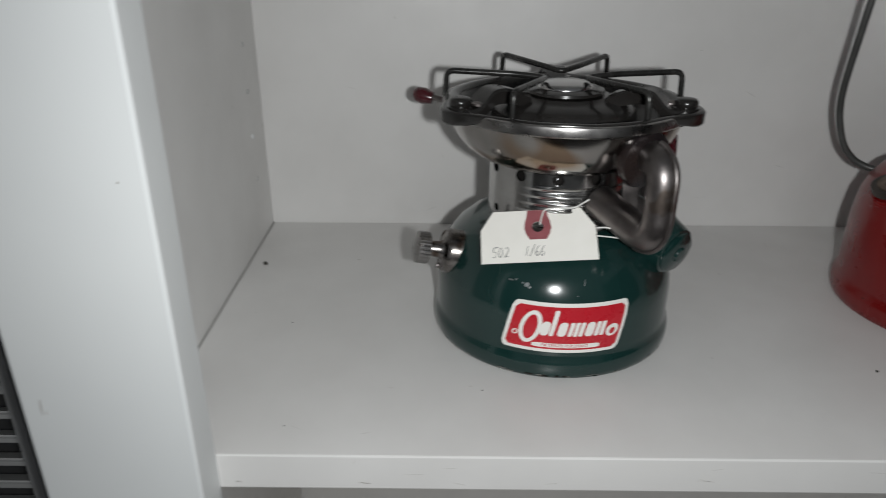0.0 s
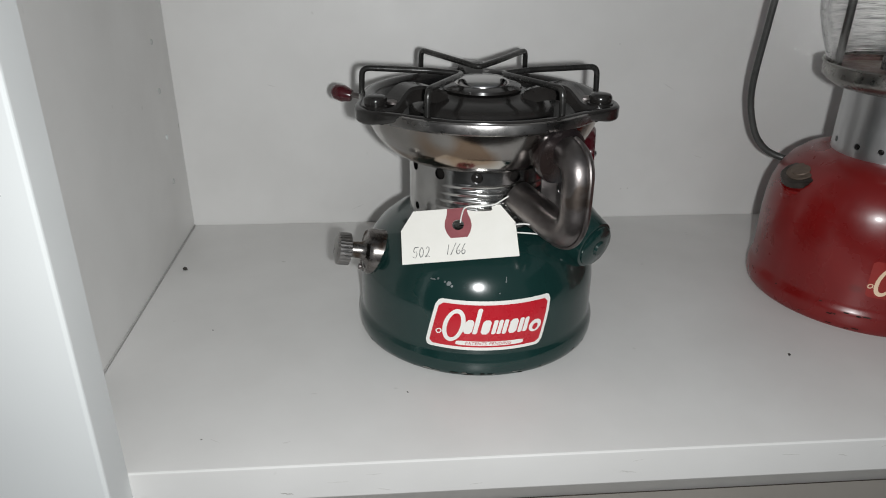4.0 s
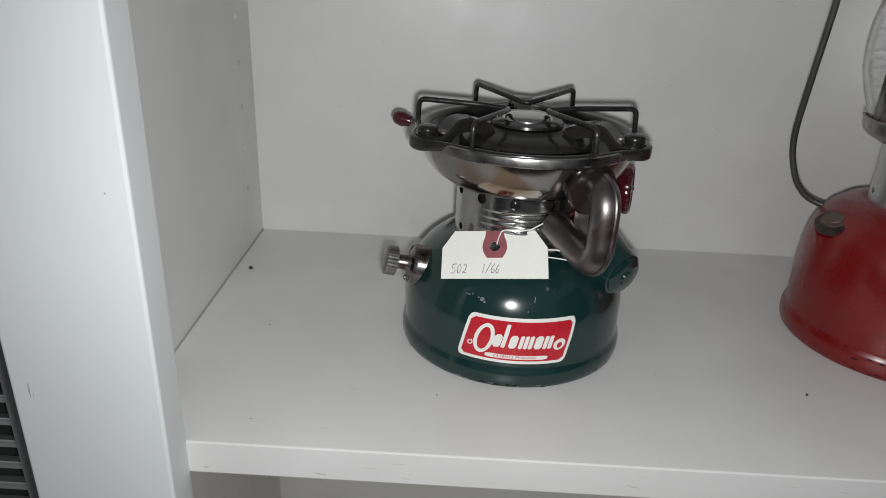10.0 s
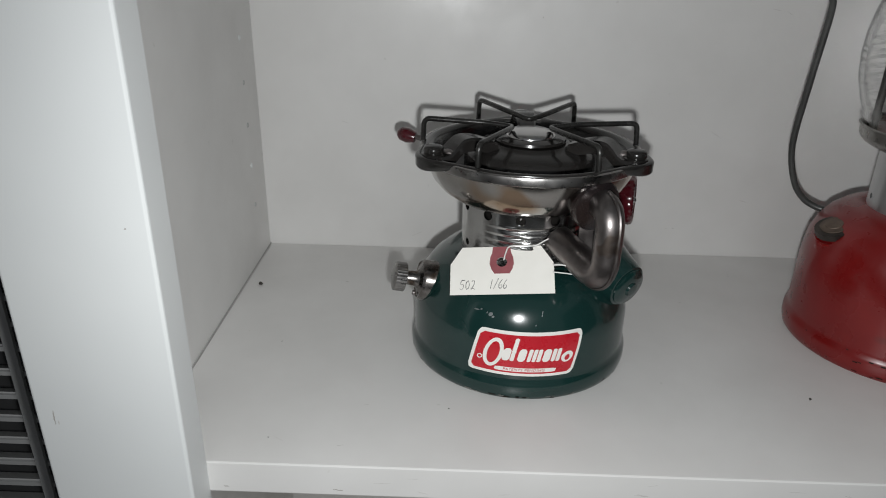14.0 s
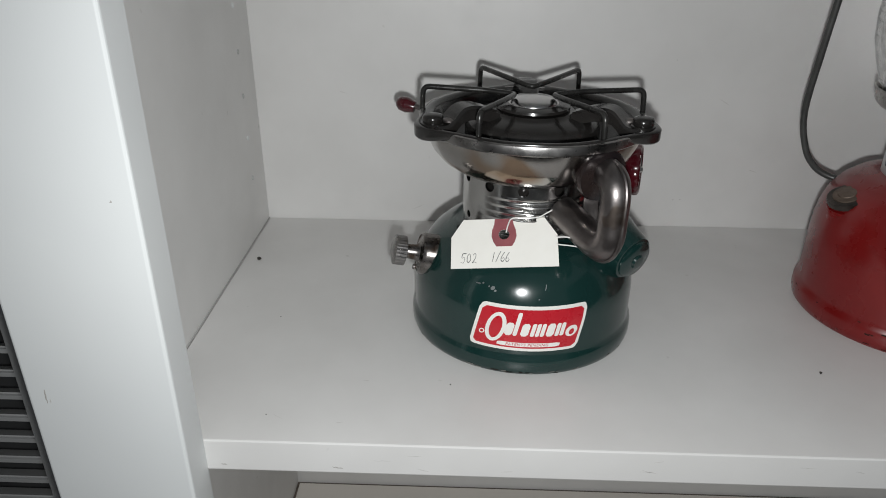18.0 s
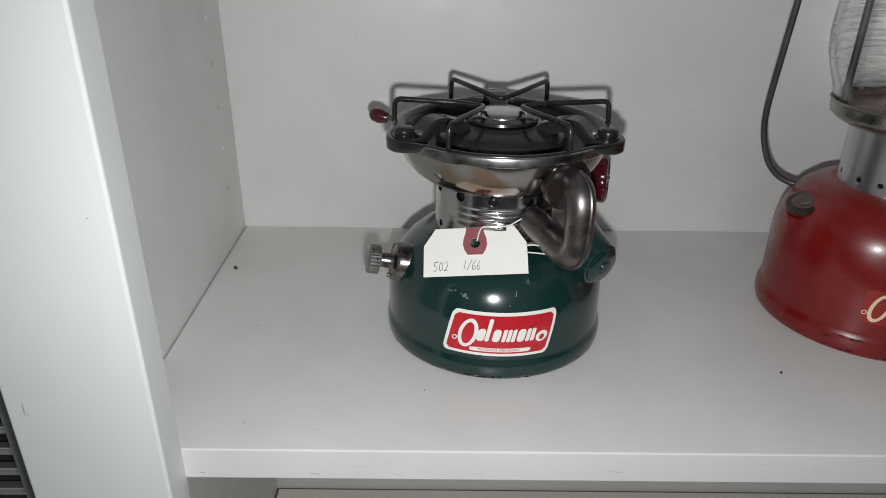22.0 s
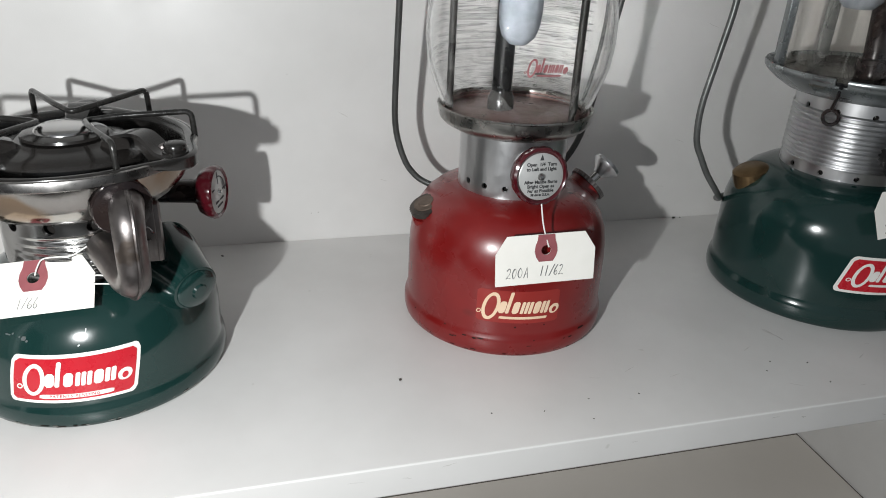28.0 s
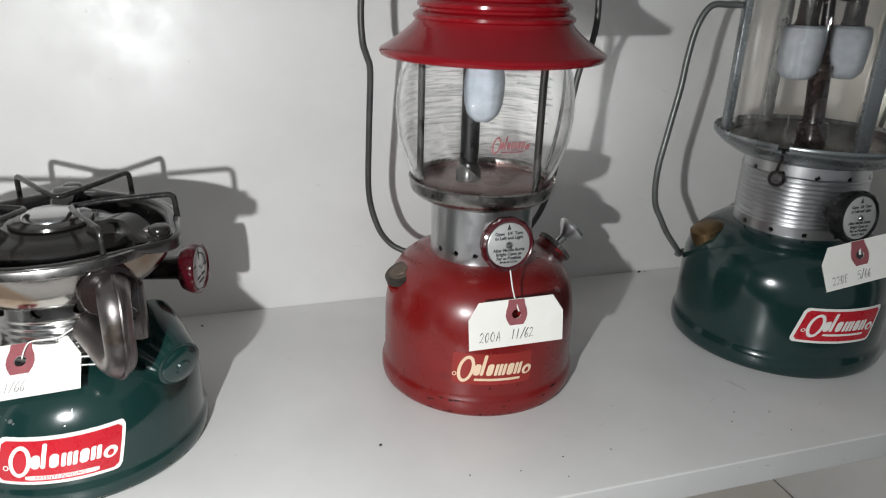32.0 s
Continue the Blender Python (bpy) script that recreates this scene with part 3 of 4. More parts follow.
DIAL_WORDS = [("Open  1/4  Turn", 0.0030, 0.42), ("to Left and Light", 0.0030, 0.26), ("After Mantle Burns", 0.0029, -0.18), ("Bright Open as", 0.0030, -0.33), ("Far as Possible", 0.0030, -0.48), ("Made in U.S.A.", 0.0022, -0.62)]


# ---- the camp stove ----
STOVE = (0.0, -0.011, 0.0)
stove = thing("camp_stove", STOVE, "green enamelled single burner camp stove with black wire grate", "stove")
S_TANK = [(0, 0.004), (0.066, 0.004), (0.070, 0.0), (0.0742, 0.0), (0.0757, 0.0012), (0.0764, 0.004), (0.0764, 0.0085), (0.0757, 0.0115), (0.0746, 0.0132), (0.0743, 0.016), (0.0743, 0.036), (0.0735, 0.043), (0.0715, 0.050), (0.0680, 0.0575), (0.0630, 0.0645), (0.0560, 0.0705), (0.0480, 0.0748), (0.0425, 0.0765), (0.0, 0.0765)]
tank = part("fuel_tank", lathe(S_TANK, 96), GREEN, stove, "dark green enamelled fuel tank with a rolled base")
red_label(S_TANK, stove, -0.6, 0.0695, 0.0176, 0.0482, True)


def collar_shape(r, z, a):
    front = math.exp(-(((a - radians(278)) / radians(26)) ** 2))
    return r + (0.0011 * math.sin((z - 0.080) / 0.0046 * 2 * math.pi) * front if 0.0805 < z < 0.1045 else 0.0)


heights = [0.0755 + 0.0006 * k for k in range(66)]
collar = part("collar", lathe([(0.0405, heights[0])] + [(0.0425, z) for z in heights] + [(0.0405, heights[-1]), (0.0405, heights[0])], 144, collar_shape), CHROME, stove, "plated collar with pressed rings and air holes")
cut(collar, [moved(lathe([(0, 0.030), (0.0033, 0.030), (0.0033, 0.055), (0, 0.055)], 20), along((0, 0, 0.1093), (math.sin(radians(a)), -math.cos(radians(a)), 0))) for a in range(-69, 290, 30)]
    + [moved(lathe([(0, 0.030), (0.0024, 0.030), (0.0024, 0.055), (0, 0.055)], 16), along((0, 0, 0.0845), (math.sin(radians(a)), -math.cos(radians(a)), 0))) for a in (-66, -36, 54, 84, 144, 204)])
part("collar_core", lathe([(0, 0.077), (0.036, 0.077), (0.036, 0.112), (0, 0.112)], 32), BLACK, stove)

S_BOWL = [(0.0385, 0.1120), (0.0448, 0.1130), (0.0519, 0.1160), (0.0582, 0.1206), (0.0632, 0.1266), (0.0667, 0.1338), (0.0690, 0.1400), (0.0698, 0.1422), (0.0702, 0.1438), (0.0701, 0.1456), (0.0695, 0.1462), (0.0688, 0.1456), (0.0652, 0.1348), (0.0615, 0.1279), (0.0565, 0.1223), (0.0507, 0.1180), (0.0440, 0.1150), (0.0385, 0.1142), (0.0385, 0.1120)]
bowl = part("burner_bowl", lathe(S_BOWL, 96), HEATED, stove, "heat-stained plated bowl round the burner")
part("bowl_rim", lathe([(0.0690, 0.1406), (0.0708, 0.1411), (0.0717, 0.1420), (0.0718, 0.1456), (0.0714, 0.1468), (0.0704, 0.1473), (0.0690, 0.1470), (0.0690, 0.1406)], 96), CUPSTEEL, stove, "bright rolled rim of the bowl")
part("burner_drum", lathe([(0.0, 0.1200), (0.0415, 0.1200), (0.0428, 0.1260), (0.0426, 0.1395), (0.0412, 0.1432), (0.0375, 0.1458), (0.0300, 0.1476), (0.0268, 0.1488), (0.0255, 0.1500), (0.0, 0.1500)], 72), BLACK, stove, "black iron burner")
part("burner_ring", lathe([(0.0, 0.1498), (0.0215, 0.1498), (0.0232, 0.1510), (0.0228, 0.1525), (0.0195, 0.1536), (0.0, 0.1540)], 48), BLACK, stove)
part("burner_cap", lathe([(0.0, 0.1520), (0.0150, 0.1522), (0.0160, 0.1527), (0.0162, 0.1534), (0.0157, 0.1546), (0.0145, 0.1557), (0.0128, 0.1565), (0.0090, 0.1573), (0.0045, 0.1577), (0.0, 0.1578)], 64), CAPSTEEL, stove, "bright domed steel burner cap")

# The black pan: a pressed dish whose rim swells into three lugs, each with a bolt and an arm that runs in to the burner
LUGS = (207, -26, 90)


def lug_swell(a, wide):
    return max(math.exp(-((((math.degrees(a) - g + 180) % 360 - 180) / wide) ** 2)) for g in LUGS)


def pan_dish():
    bm, rings, n = bmesh.new(), [], 144
    for i in range(n):
        a = 2 * math.pi * i / n
        w, e = lug_swell(a, 15), lug_swell(a, 20)
        r, zb = 0.0692 + 0.0105 * w, 0.1462 - 0.0066 * e
        rows = [(r - 0.0040, zb), (r - 0.0010, zb + 0.0002), (r, zb + 0.0012), (r + 0.0002, 0.1466), (r - 0.0009, 0.1477), (r - 0.0030, 0.1480), (r - 0.0050, 0.1472), (0.0620 + 0.0055 * w, 0.1440 + 0.0024 * w), (0.0592, 0.1350), (0.0530, 0.1268), (0.0450, 0.1240), (0.0380, 0.1236), (0.0380, 0.1225), (0.0460, 0.1228), (0.0545, 0.1255), (0.0605, 0.1335), (0.0640, 0.1410)]
        rings.append([bm.verts.new((q * math.cos(a), q * math.sin(a), z)) for q, z in rows])
    for a, b in zip(rings, rings[1:] + rings[:1]):
        for k in range(len(a)):
            j = (k + 1) % len(a)
            bm.faces.new((a[k], b[k], b[j], a[j]))
    return bm


pan = part("burner_pan", pan_dish(), BLACK, stove, "black enamelled pan with three bolted lugs")
for a in LUGS:
    w = Vector((math.cos(radians(a)), math.sin(radians(a)), 0))
    t = Vector((-w.y, w.x, 0))
    bolt = part("bolt", moved(lathe([(0, -0.004), (0.0072, -0.004), (0.0072, 0.0008), (0.0060, 0.0012), (0.0063, 0.0020), (0.0063, 0.0042), (0.0054, 0.0054), (0.0030, 0.0060), (0, 0.0061)], 20), Matrix.Translation(w * 0.0692 + Vector((0, 0, 0.1478)))), BLACK, pan, "black bolt head")
    part("washer", moved(lathe([(0, 0.0), (0.0040, 0.0), (0.0040, 0.0012), (0.0022, 0.0016), (0, 0.0016)], 14), Matrix.Translation(w * 0.0602 + t * 0.0030 + Vector((0, 0, 0.1490)))), STEEL, pan)
    bm, rows = bmesh.new(), []
    line = smooth_line([Vector((d, z, hw)) for d, z, hw in ((0.0700, 0.1476, 0.0080), (0.0640, 0.1480, 0.0092), (0.0600, 0.1496, 0.0092), (0.0555, 0.1540, 0.0086), (0.0515, 0.1568, 0.0080), (0.0450, 0.1574, 0.0074), (0.0360, 0.1554, 0.0066), (0.0270, 0.1520, 0.0060))], 4)
    for d, z, hw in line:
        rows.append([bm.verts.new(w * d + t * y + Vector((0, 0, z + dz))) for y, dz in ((-hw * 0.9, -0.0085), (-hw, -0.0016), (-hw + 0.0014, 0.0), (hw - 0.0014, 0.0), (hw, -0.0016), (hw * 0.9, -0.0085))])
    for p, q in zip(rows[:-1], rows[1:]):
        for k in range(6):
            bm.faces.new((p[k], p[(k + 1) % 6], q[(k + 1) % 6], q[k]))
    bm.faces.new(rows[0])
    bm.faces.new(rows[-1][::-1])
    part("grate_arm", bm, BLACK, pan, "black pressed support arm")

# The wire grate: three bent wires, each with two legs
G_Z, G_R = 0.1613, 0.0694
legs = [math.radians(a) for a in (0, 57.5, 117.5, 180, 240, 300)]


def leg_point(a, r, z):
    return Vector((r * math.cos(a), 0.006 + r * math.sin(a), z))


for a, b in ((legs[3], legs[4]), (legs[5], legs[0] + 2 * math.pi), (legs[1], legs[2])):
    mid = (a + b) / 2
    line = [leg_point(a, G_R + 0.0008, 0.1455), leg_point(a, G_R, G_Z), leg_point(a + 0.10, 0.030, G_Z - 0.0014), leg_point(mid, 0.0134, G_Z - 0.0026), leg_point(b - 0.10, 0.030, G_Z - 0.0012), leg_point(b, G_R, G_Z), leg_point(b, G_R + 0.0008, 0.1455)]
    part("grate_wire", tube(round_corners(line, 0.0045), 0.00175, 10), WIRE, stove, "dark bent iron wire")

# Generator pipe
pipe_line = round_corners([(0.0368, -0.0500, 0.1285), (0.0405, -0.0775, 0.1305), (0.0402, -0.0778, 0.0868), (0.0180, -0.0380, 0.0965)], 0.0150, 12)
pipe_radii = [0.0088 - 0.0006 * min(k / 12, 1) + 0.0014 * max(0, (k - 16) / 12) for k in range(len(pipe_line))]
pipe = part("generator_pipe", tube(pipe_line, pipe_radii, 20), STEEL, stove, "thick tarnished steel generator pipe")
mid = Vector((0.034, -0.055, 0.107))
seam, flat_way = [], (Vector(pipe_line[20]) - Vector(pipe_line[2])).cross(Vector(pipe_line[-3]) - Vector(pipe_line[20])).normalized()
for k in range(2, len(pipe_line) - 2):
    out = (pipe_line[k + 1] - pipe_line[k - 1]).normalized().cross(flat_way).normalized()
    out = out if out.dot(pipe_line[k] - mid) > 0 else -out
    seam.append(pipe_line[k] + out * (pipe_radii[k] + 0.0004))
part("seam_ridge", tube(seam, 0.0012, 8), STEEL, pipe, "raised weld seam")
part("pipe_flange", moved(lathe([(0, -0.008), (0.0142, -0.008), (0.0154, -0.006), (0.0158, -0.001), (0.0150, 0.0006), (0.0120, 0.0014), (0, 0.0016)], 36), along((0.0360, -0.0590, 0.1270), (0.42, -0.90, -0.08))), SCORCHED, stove, "dark flange where the pipe leaves the bowl")
part("pipe_bracket", box(0.0300, 0.0475, -0.0415, -0.0400, 0.0860, 0.1190, 0.0005), STEEL, stove, "flat steel bracket beside the collar")
part("valve_body", box(0.0340, 0.0500, -0.0380, -0.0300, 0.0840, 0.1200, 0.0015), STEEL, stove, "tarnished steel valve body behind the pipe")
ring = [Vector((0.0425 + 0.0034 * math.cos(2 * math.pi * k / 20), -0.0420, 0.1040 + 0.0044 * math.sin(2 * math.pi * k / 20))) for k in range(18)]
part("wire_ring", tube(ring, 0.0006, 8), CHROME, stove)

# Pump and filler
pm = along((-0.0640, -0.0175, 0.0545), (-0.955, -0.20, 0.22))
pump = part("pump", moved(lathe([(0, -0.012), (0.0140, -0.012), (0.0140, 0.0050), (0.0126, 0.0072), (0.0118, 0.0066), (0.0066, 0.0080), (0.0052, 0.0104), (0.0046, 0.0190), (0, 0.0190)], 36), pm), PUMPMETAL, stove, "tarnished pump housing")
part("pump_knob", moved(knurled(0.0096, 0.0088, 34), pm @ Matrix.Translation((0, 0, 0.0164))), CUPSTEEL, pump, "knurled pump knob")
part("pump_screw", moved(lathe([(0, 0.0), (0.002, 0.0), (0.0016, 0.0012), (0, 0.0014)], 12), pm @ Matrix.Translation((-0.0002, -0.0108, 0.0082))), STEEL, pump)
fm = along((0.0645, -0.0385, 0.0655), (0.60, -0.76, -0.22))
filler = part("filler_neck", moved(lathe([(0, -0.042), (0.0200, -0.042), (0.0246, -0.038), (0.0234, -0.030), (0.0198, -0.018), (0.0170, -0.009), (0.0156, -0.003), (0.0145, 0.0006), (0.0130, 0.0012), (0, 0.0014)], 48), fm), GREEN, stove, "green filler boss")
part("filler_cap", moved(lathe([(0, 0.0), (0.0130, 0.0), (0.0130, 0.0022), (0.0115, 0.0036), (0.0050, 0.0042), (0.0042, 0.0056), (0, 0.0060)], 36), fm), GREEN, filler, "green filler cap")

# Valve knob and lighting lever
knob(stove, (0.0785, 0.0280, 0.1008), (0.955, -0.29, 0.04), 0.0178, 0.0100, 0.060, KNOBRED, [], "maroon valve knob with a grey disc", 16, 0.0080)
dial = along((0.0785, 0.0280, 0.1008), (0.955, -0.29, 0.04))
arc = [dial @ Vector((0.0105 * math.sin(radians(a)), 0.0105 * math.cos(radians(a)), 0.001)) for a in range(0, 100, 9)]
part("dial_arc", tube(arc, 0.0004, 6), INK, stove)
for x0, x1, y0, y1 in ((-0.0004, 0.0004, 0.0055, 0.0140), (0.0060, 0.0140, -0.0004, 0.0004), (-0.0080, -0.0015, -0.0062, -0.0048), (0.0005, 0.0070, -0.0062, -0.0048), (-0.0055, 0.0045, -0.0095, -0.0082), (-0.0120, -0.0075, 0.0035, 0.0046)):
    part("dial_bar", moved(box(x0, x1, y0, y1, 0.0008, 0.0010), dial), INK, stove, smooth=0)
part("lever_rod", tube([Vector((-0.040, 0.050, 0.125)), Vector((-0.0810, 0.0705, 0.1320))], 0.0020, 10), STEEL, stove)
part("lever_tip", moved(lathe([(0, -0.007), (0.0040, -0.006), (0.0058, 0.0), (0.0052, 0.0052), (0.0030, 0.0078), (0, 0.0084)], 20), along((-0.0850, 0.0720, 0.1318), (-0.93, 0.25, 0.20))), KNOBRED, stove, "maroon lever tip")

tag_card((-0.0173, -0.0588, 0.0838), 7.8, 50.0, -9.6, ("502", "1/66", -0.0080), "cream paper tag leaning on the stove tank")
part("tag_string", tube(smooth_line([(-0.0162, -0.0488, 0.0858), (-0.0150, -0.0455, 0.0895), (-0.0125, -0.0425, 0.0925), (-0.004, -0.0450, 0.0945), (0.003, -0.0450, 0.0948), (0.010, -0.0440, 0.0985), (0.018, -0.0415, 0.1020), (0.026, -0.037, 0.101)], 6), 0.00042, 8), STRING, stove, "loop of white string")
part("tag_string", tube(smooth_line([(0.0135, -0.0605, 0.0843), (0.024, -0.0600, 0.0830), (0.034, -0.0600, 0.0808)], 5), 0.0004, 8), STRING, stove, "loose string end")
part("tag_string", tube(smooth_line([(0.013, -0.0605, 0.0890), (0.018, -0.0600, 0.0890), (0.0225, -0.0605, 0.0884)], 5), 0.00045, 8), STRING, stove, "loose string end")

# Paint chips on the tank shoulder, and its bare rim below
random.seed(11)
for a, z, w, h in ((-20, 0.0560, 0.0030, 0.0022), (-18.5, 0.0548, 0.0016, 0.0012), (-22, 0.0566, 0.0012, 0.0010), (-28, 0.0570, 0.0040, 0.0008), (-25.5, 0.0577, 0.0014, 0.0010), (7, 0.0585, 0.0005, 0.0030), (3.5, 0.0520, 0.0008, 0.0006)):
    part("paint_chip", patch(w, z - h / 2, z + h / 2, 0.3, min(w, h) * 0.45, wrapped(S_TANK, a, 0.00015), 5, 2), ZINC, tank)
for k in range(46):
    a, z = random.uniform(-95, 95), random.uniform(0.0009, 0.0030)
    w, h = random.uniform(0.001, 0.006), random.uniform(0.0005, 0.0012)
    part("paint_chip", patch(w, z - h / 2, z + h / 2, 0.2, h * 0.4, wrapped(S_TANK, a, 0.00015), 5, 2), STEELBRIGHT if k % 4 else CHIP, tank)


# ---- the red lantern ----
RED_AT = (0.2830, 0.0090, 0.0)
lamp = thing("camping_lantern", RED_AT, "red enamelled single mantle lantern with glass globe and worn base", "lantern", "lanterns on the shelf")
R_TANK = [(0, 0.004), (0.064, 0.004), (0.068, 0.0), (0.0733, 0.0), (0.0747, 0.0015), (0.0755, 0.005), (0.0755, 0.0105), (0.0747, 0.0135), (0.0736, 0.0152), (0.0732, 0.018), (0.0731, 0.052), (0.0724, 0.0625), (0.0708, 0.0730), (0.0676, 0.0822), (0.0620, 0.0906), (0.0540, 0.0972), (0.0445, 0.1008), (0.0375, 0.1018), (0.0, 0.1018)]
r_tank = part("fuel_tank", lathe(R_TANK, 96), RED, lamp, "worn red fuel tank with chipped rolled base")
part("decal", patch(0.0590, 0.0262, 0.0508, 0.0, 0.0015, wrapped(R_TANK, -11.0, 0.00015)), DECAL, lamp, "slightly brighter red rectangle behind the mark")
mark(wrapped(R_TANK, -12.5, 0.0004), "mark_stroke", lamp, GOLD, 0.0465, 0.0215, 0.0, 0.0385, DECAL)
r_collar = part("collar", lathe([(0.0355, 0.0935), (0.0376, 0.0940), (0.0376, 0.1445), (0.0355, 0.1445), (0.0355, 0.0935)], 72), BRUSHED, lamp, "brushed nickel collar with small holes")
r_collar.location = (-0.0014, 0, 0)
cut(r_collar, [moved(lathe([(0, 0.028), (0.0020, 0.028), (0.0020, 0.048), (0, 0.048)], 16), along((0, 0, 0.1090), (math.sin(radians(a)), -math.cos(radians(a)), 0))) for a in range(-71, 280, 22)])
part("collar_core", lathe([(0, 0.095), (0.033, 0.095), (0.033, 0.137), (0, 0.137)], 32), BLACK, lamp)
R_CUP = [(0.0360, 0.1430), (0.0440, 0.1440), (0.0495, 0.1470), (0.0520, 0.1496), (0.0528, 0.1514), (0.0532, 0.1574), (0.0542, 0.1582), (0.0534, 0.1591), (0.0518, 0.1584), (0.0512, 0.1525), (0.0485, 0.1490), (0.0, 0.1480)]
part("globe_seat", lathe(R_CUP, 80), STEELBRIGHT, lamp, "dull steel cup that holds the globe").location = (-0.0024, 0, 0)
# Ring added to make the inside of the cup darker
part("seat_liner", lathe([(0.0494, 0.1500), (0.0509, 0.1505), (0.0512, 0.1570), (0.0500, 0.1570), (0.0494, 0.1500)], 72), COPPERED, lamp, "dark reddened ring added inside the cup").location = (-0.0024, 0, 0)
part("burner_plate", lathe([(0.0, 0.1500), (0.046, 0.1505), (0.049, 0.1520), (0.049, 0.1535), (0.040, 0.1545), (0.0, 0.1560)], 60), COPPERED, lamp, "reddened burner plate").location = (-0.0024, 0, 0)
R_GLOBE = [(0.0497, 0.1560), (0.0527, 0.1640), (0.0570, 0.1750), (0.0610, 0.1885), (0.0626, 0.2040), (0.0621, 0.2180), (0.0598, 0.2320), (0.0566, 0.2430), (0.0533, 0.2510)]
inner = [(r - 0.0030, z) for r, z in R_GLOBE[::-1]]
globe = part("globe", lathe(R_GLOBE + inner + [R_GLOBE[0]], 96), GLASS, lamp, "clear round glass globe with fine ripples and painted light streaks")
globe.location = (-0.0034, 0, 0)
globe.visible_shadow = False
mark(wrapped(R_GLOBE, -8.0, 0.0003), "mark_stroke", globe, GLOBEPRINT, 0.026, 0.0115, 0.004, 0.1950)
for ob in globe.children:
    ob.visible_shadow = False
for a in (-105, 24):
    w = Vector((math.sin(radians(a)), -math.cos(radians(a)), 0)) * 0.0480
    part("cage_rod", tube([w + Vector((0, 0, 0.150)), w + Vector((0, 0, 0.262))], 0.0025, 12), SOOT, lamp, "dark upright rod inside the globe")
part("generator_tube", tube([Vector((-0.0118, 0.004, 0.150)), Vector((-0.0118, 0.004, 0.262))], 0.0068, 18), KNOBBLACK, lamp, "black generator tube")
part("burner_stem", moved(lathe([(0, 0.155), (0.0092, 0.155), (0.0092, 0.163), (0.0080, 0.165), (0.0074, 0.168), (0, 0.168)], 24), pose(-0.0118, 0.004, 0)), BLACK, lamp)
part("burner_head", lathe([(0.0, 0.2385), (0.0095, 0.2360), (0.0105, 0.2400), (0.0100, 0.2500), (0.0060, 0.2560), (0.0, 0.2560)], 28), BLACK, lamp).location = (-0.005, -0.006, 0)


def mantle_shape(r, z, a):
    return r * (1 + 0.03 * math.sin(5 * a + 40 * z) + 0.018 * math.sin(11 * a + 90 * z) + 0.012 * math.sin(3 * a - 150 * z))


part("mantle", lathe([(0.0, 0.1990), (0.0060, 0.2000), (0.0108, 0.2045), (0.0132, 0.2115), (0.0140, 0.2200), (0.0140, 0.2280), (0.0128, 0.2350), (0.0108, 0.2400), (0.0104, 0.2385), (0.0, 0.2375)], 36, mantle_shape), MANTLE, lamp, "white cloth mantle").location = (-0.0068, -0.006, 0)
R_HOOD = [(0.0000, 0.2640), (0.0473, 0.2620), (0.0650, 0.2520), (0.0758, 0.2432), (0.0768, 0.2440), (0.0776, 0.2458), (0.0770, 0.2475), (0.0749, 0.2488), (0.0690, 0.2525), (0.0615, 0.2580), (0.0562, 0.2628), (0.0538, 0.2656), (0.0534, 0.2666), (0.0548, 0.2678), (0.0549, 0.2696), (0.0532, 0.2712), (0.0507, 0.2726), (0.0504, 0.2740), (0.0521, 0.2754), (0.0521, 0.2772), (0.0504, 0.2788), (0.0480, 0.2802), (0.0477, 0.2814), (0.0489, 0.2826), (0.0488, 0.2844), (0.0466, 0.2864), (0.0448, 0.2920), (0.0443, 0.2980), (0.0394, 0.3080), (0.0295, 0.3140), (0.0118, 0.3165), (0.0000, 0.3170)]
part("hood", lathe(R_HOOD, 96), REDHOOD, lamp, "glossy red porcelain ventilator hood")
part("hood_nut", lathe([(0, 0.314), (0.006, 0.314), (0.006, 0.320), (0.004, 0.323), (0, 0.3235)], 16), CHROME, lamp)
bail_points = [(-0.038, 0.050, 0.0800), (-0.0488, 0.056, 0.0820), (-0.0585, 0.060, 0.0880), (-0.0675, 0.062, 0.1020), (-0.0745, 0.062, 0.1300), (-0.0755, 0.055, 0.1780), (-0.0755, 0.048, 0.2260), (-0.0785, 0.045, 0.2380), (-0.0820, 0.043, 0.2500), (-0.0830, 0.040, 0.2780), (-0.079, 0.028, 0.330), (-0.050, 0.026, 0.385), (0.0, 0.024, 0.402), (0.050, 0.022, 0.385),
               (0.080, 0.020, 0.330), (0.0885, 0.020, 0.2790), (0.0870, 0.020, 0.2520), (0.0800, 0.020, 0.2350), (0.0765, 0.020, 0.2200), (0.0710, 0.020, 0.1850), (0.0600, 0.020, 0.1300), (0.0460, 0.022, 0.1030), (0.0380, 0.024, 0.0960)]
part("bail", tube(smooth_line(bail_points, 5), 0.0024, 10), BAIL, lamp, "grey wire carrying bail")
knob(lamp, (-0.0058, -0.0650, 0.1288), (0.03, -0.985, 0.11), 0.0187, 0.0125, 0.035, KNOBRED, DIAL_WORDS, "maroon valve knob with printed disc")
cm = along((-0.0592, -0.0010, 0.0788), (-0.38, -0.12, 0.92))
r_cap = part("filler_cap", moved(knurled(0.0126, 0.0052, 30), cm @ Matrix.Translation((0, 0, 0.0062))), CAPDARK, lamp, "dark knurled filler cap")
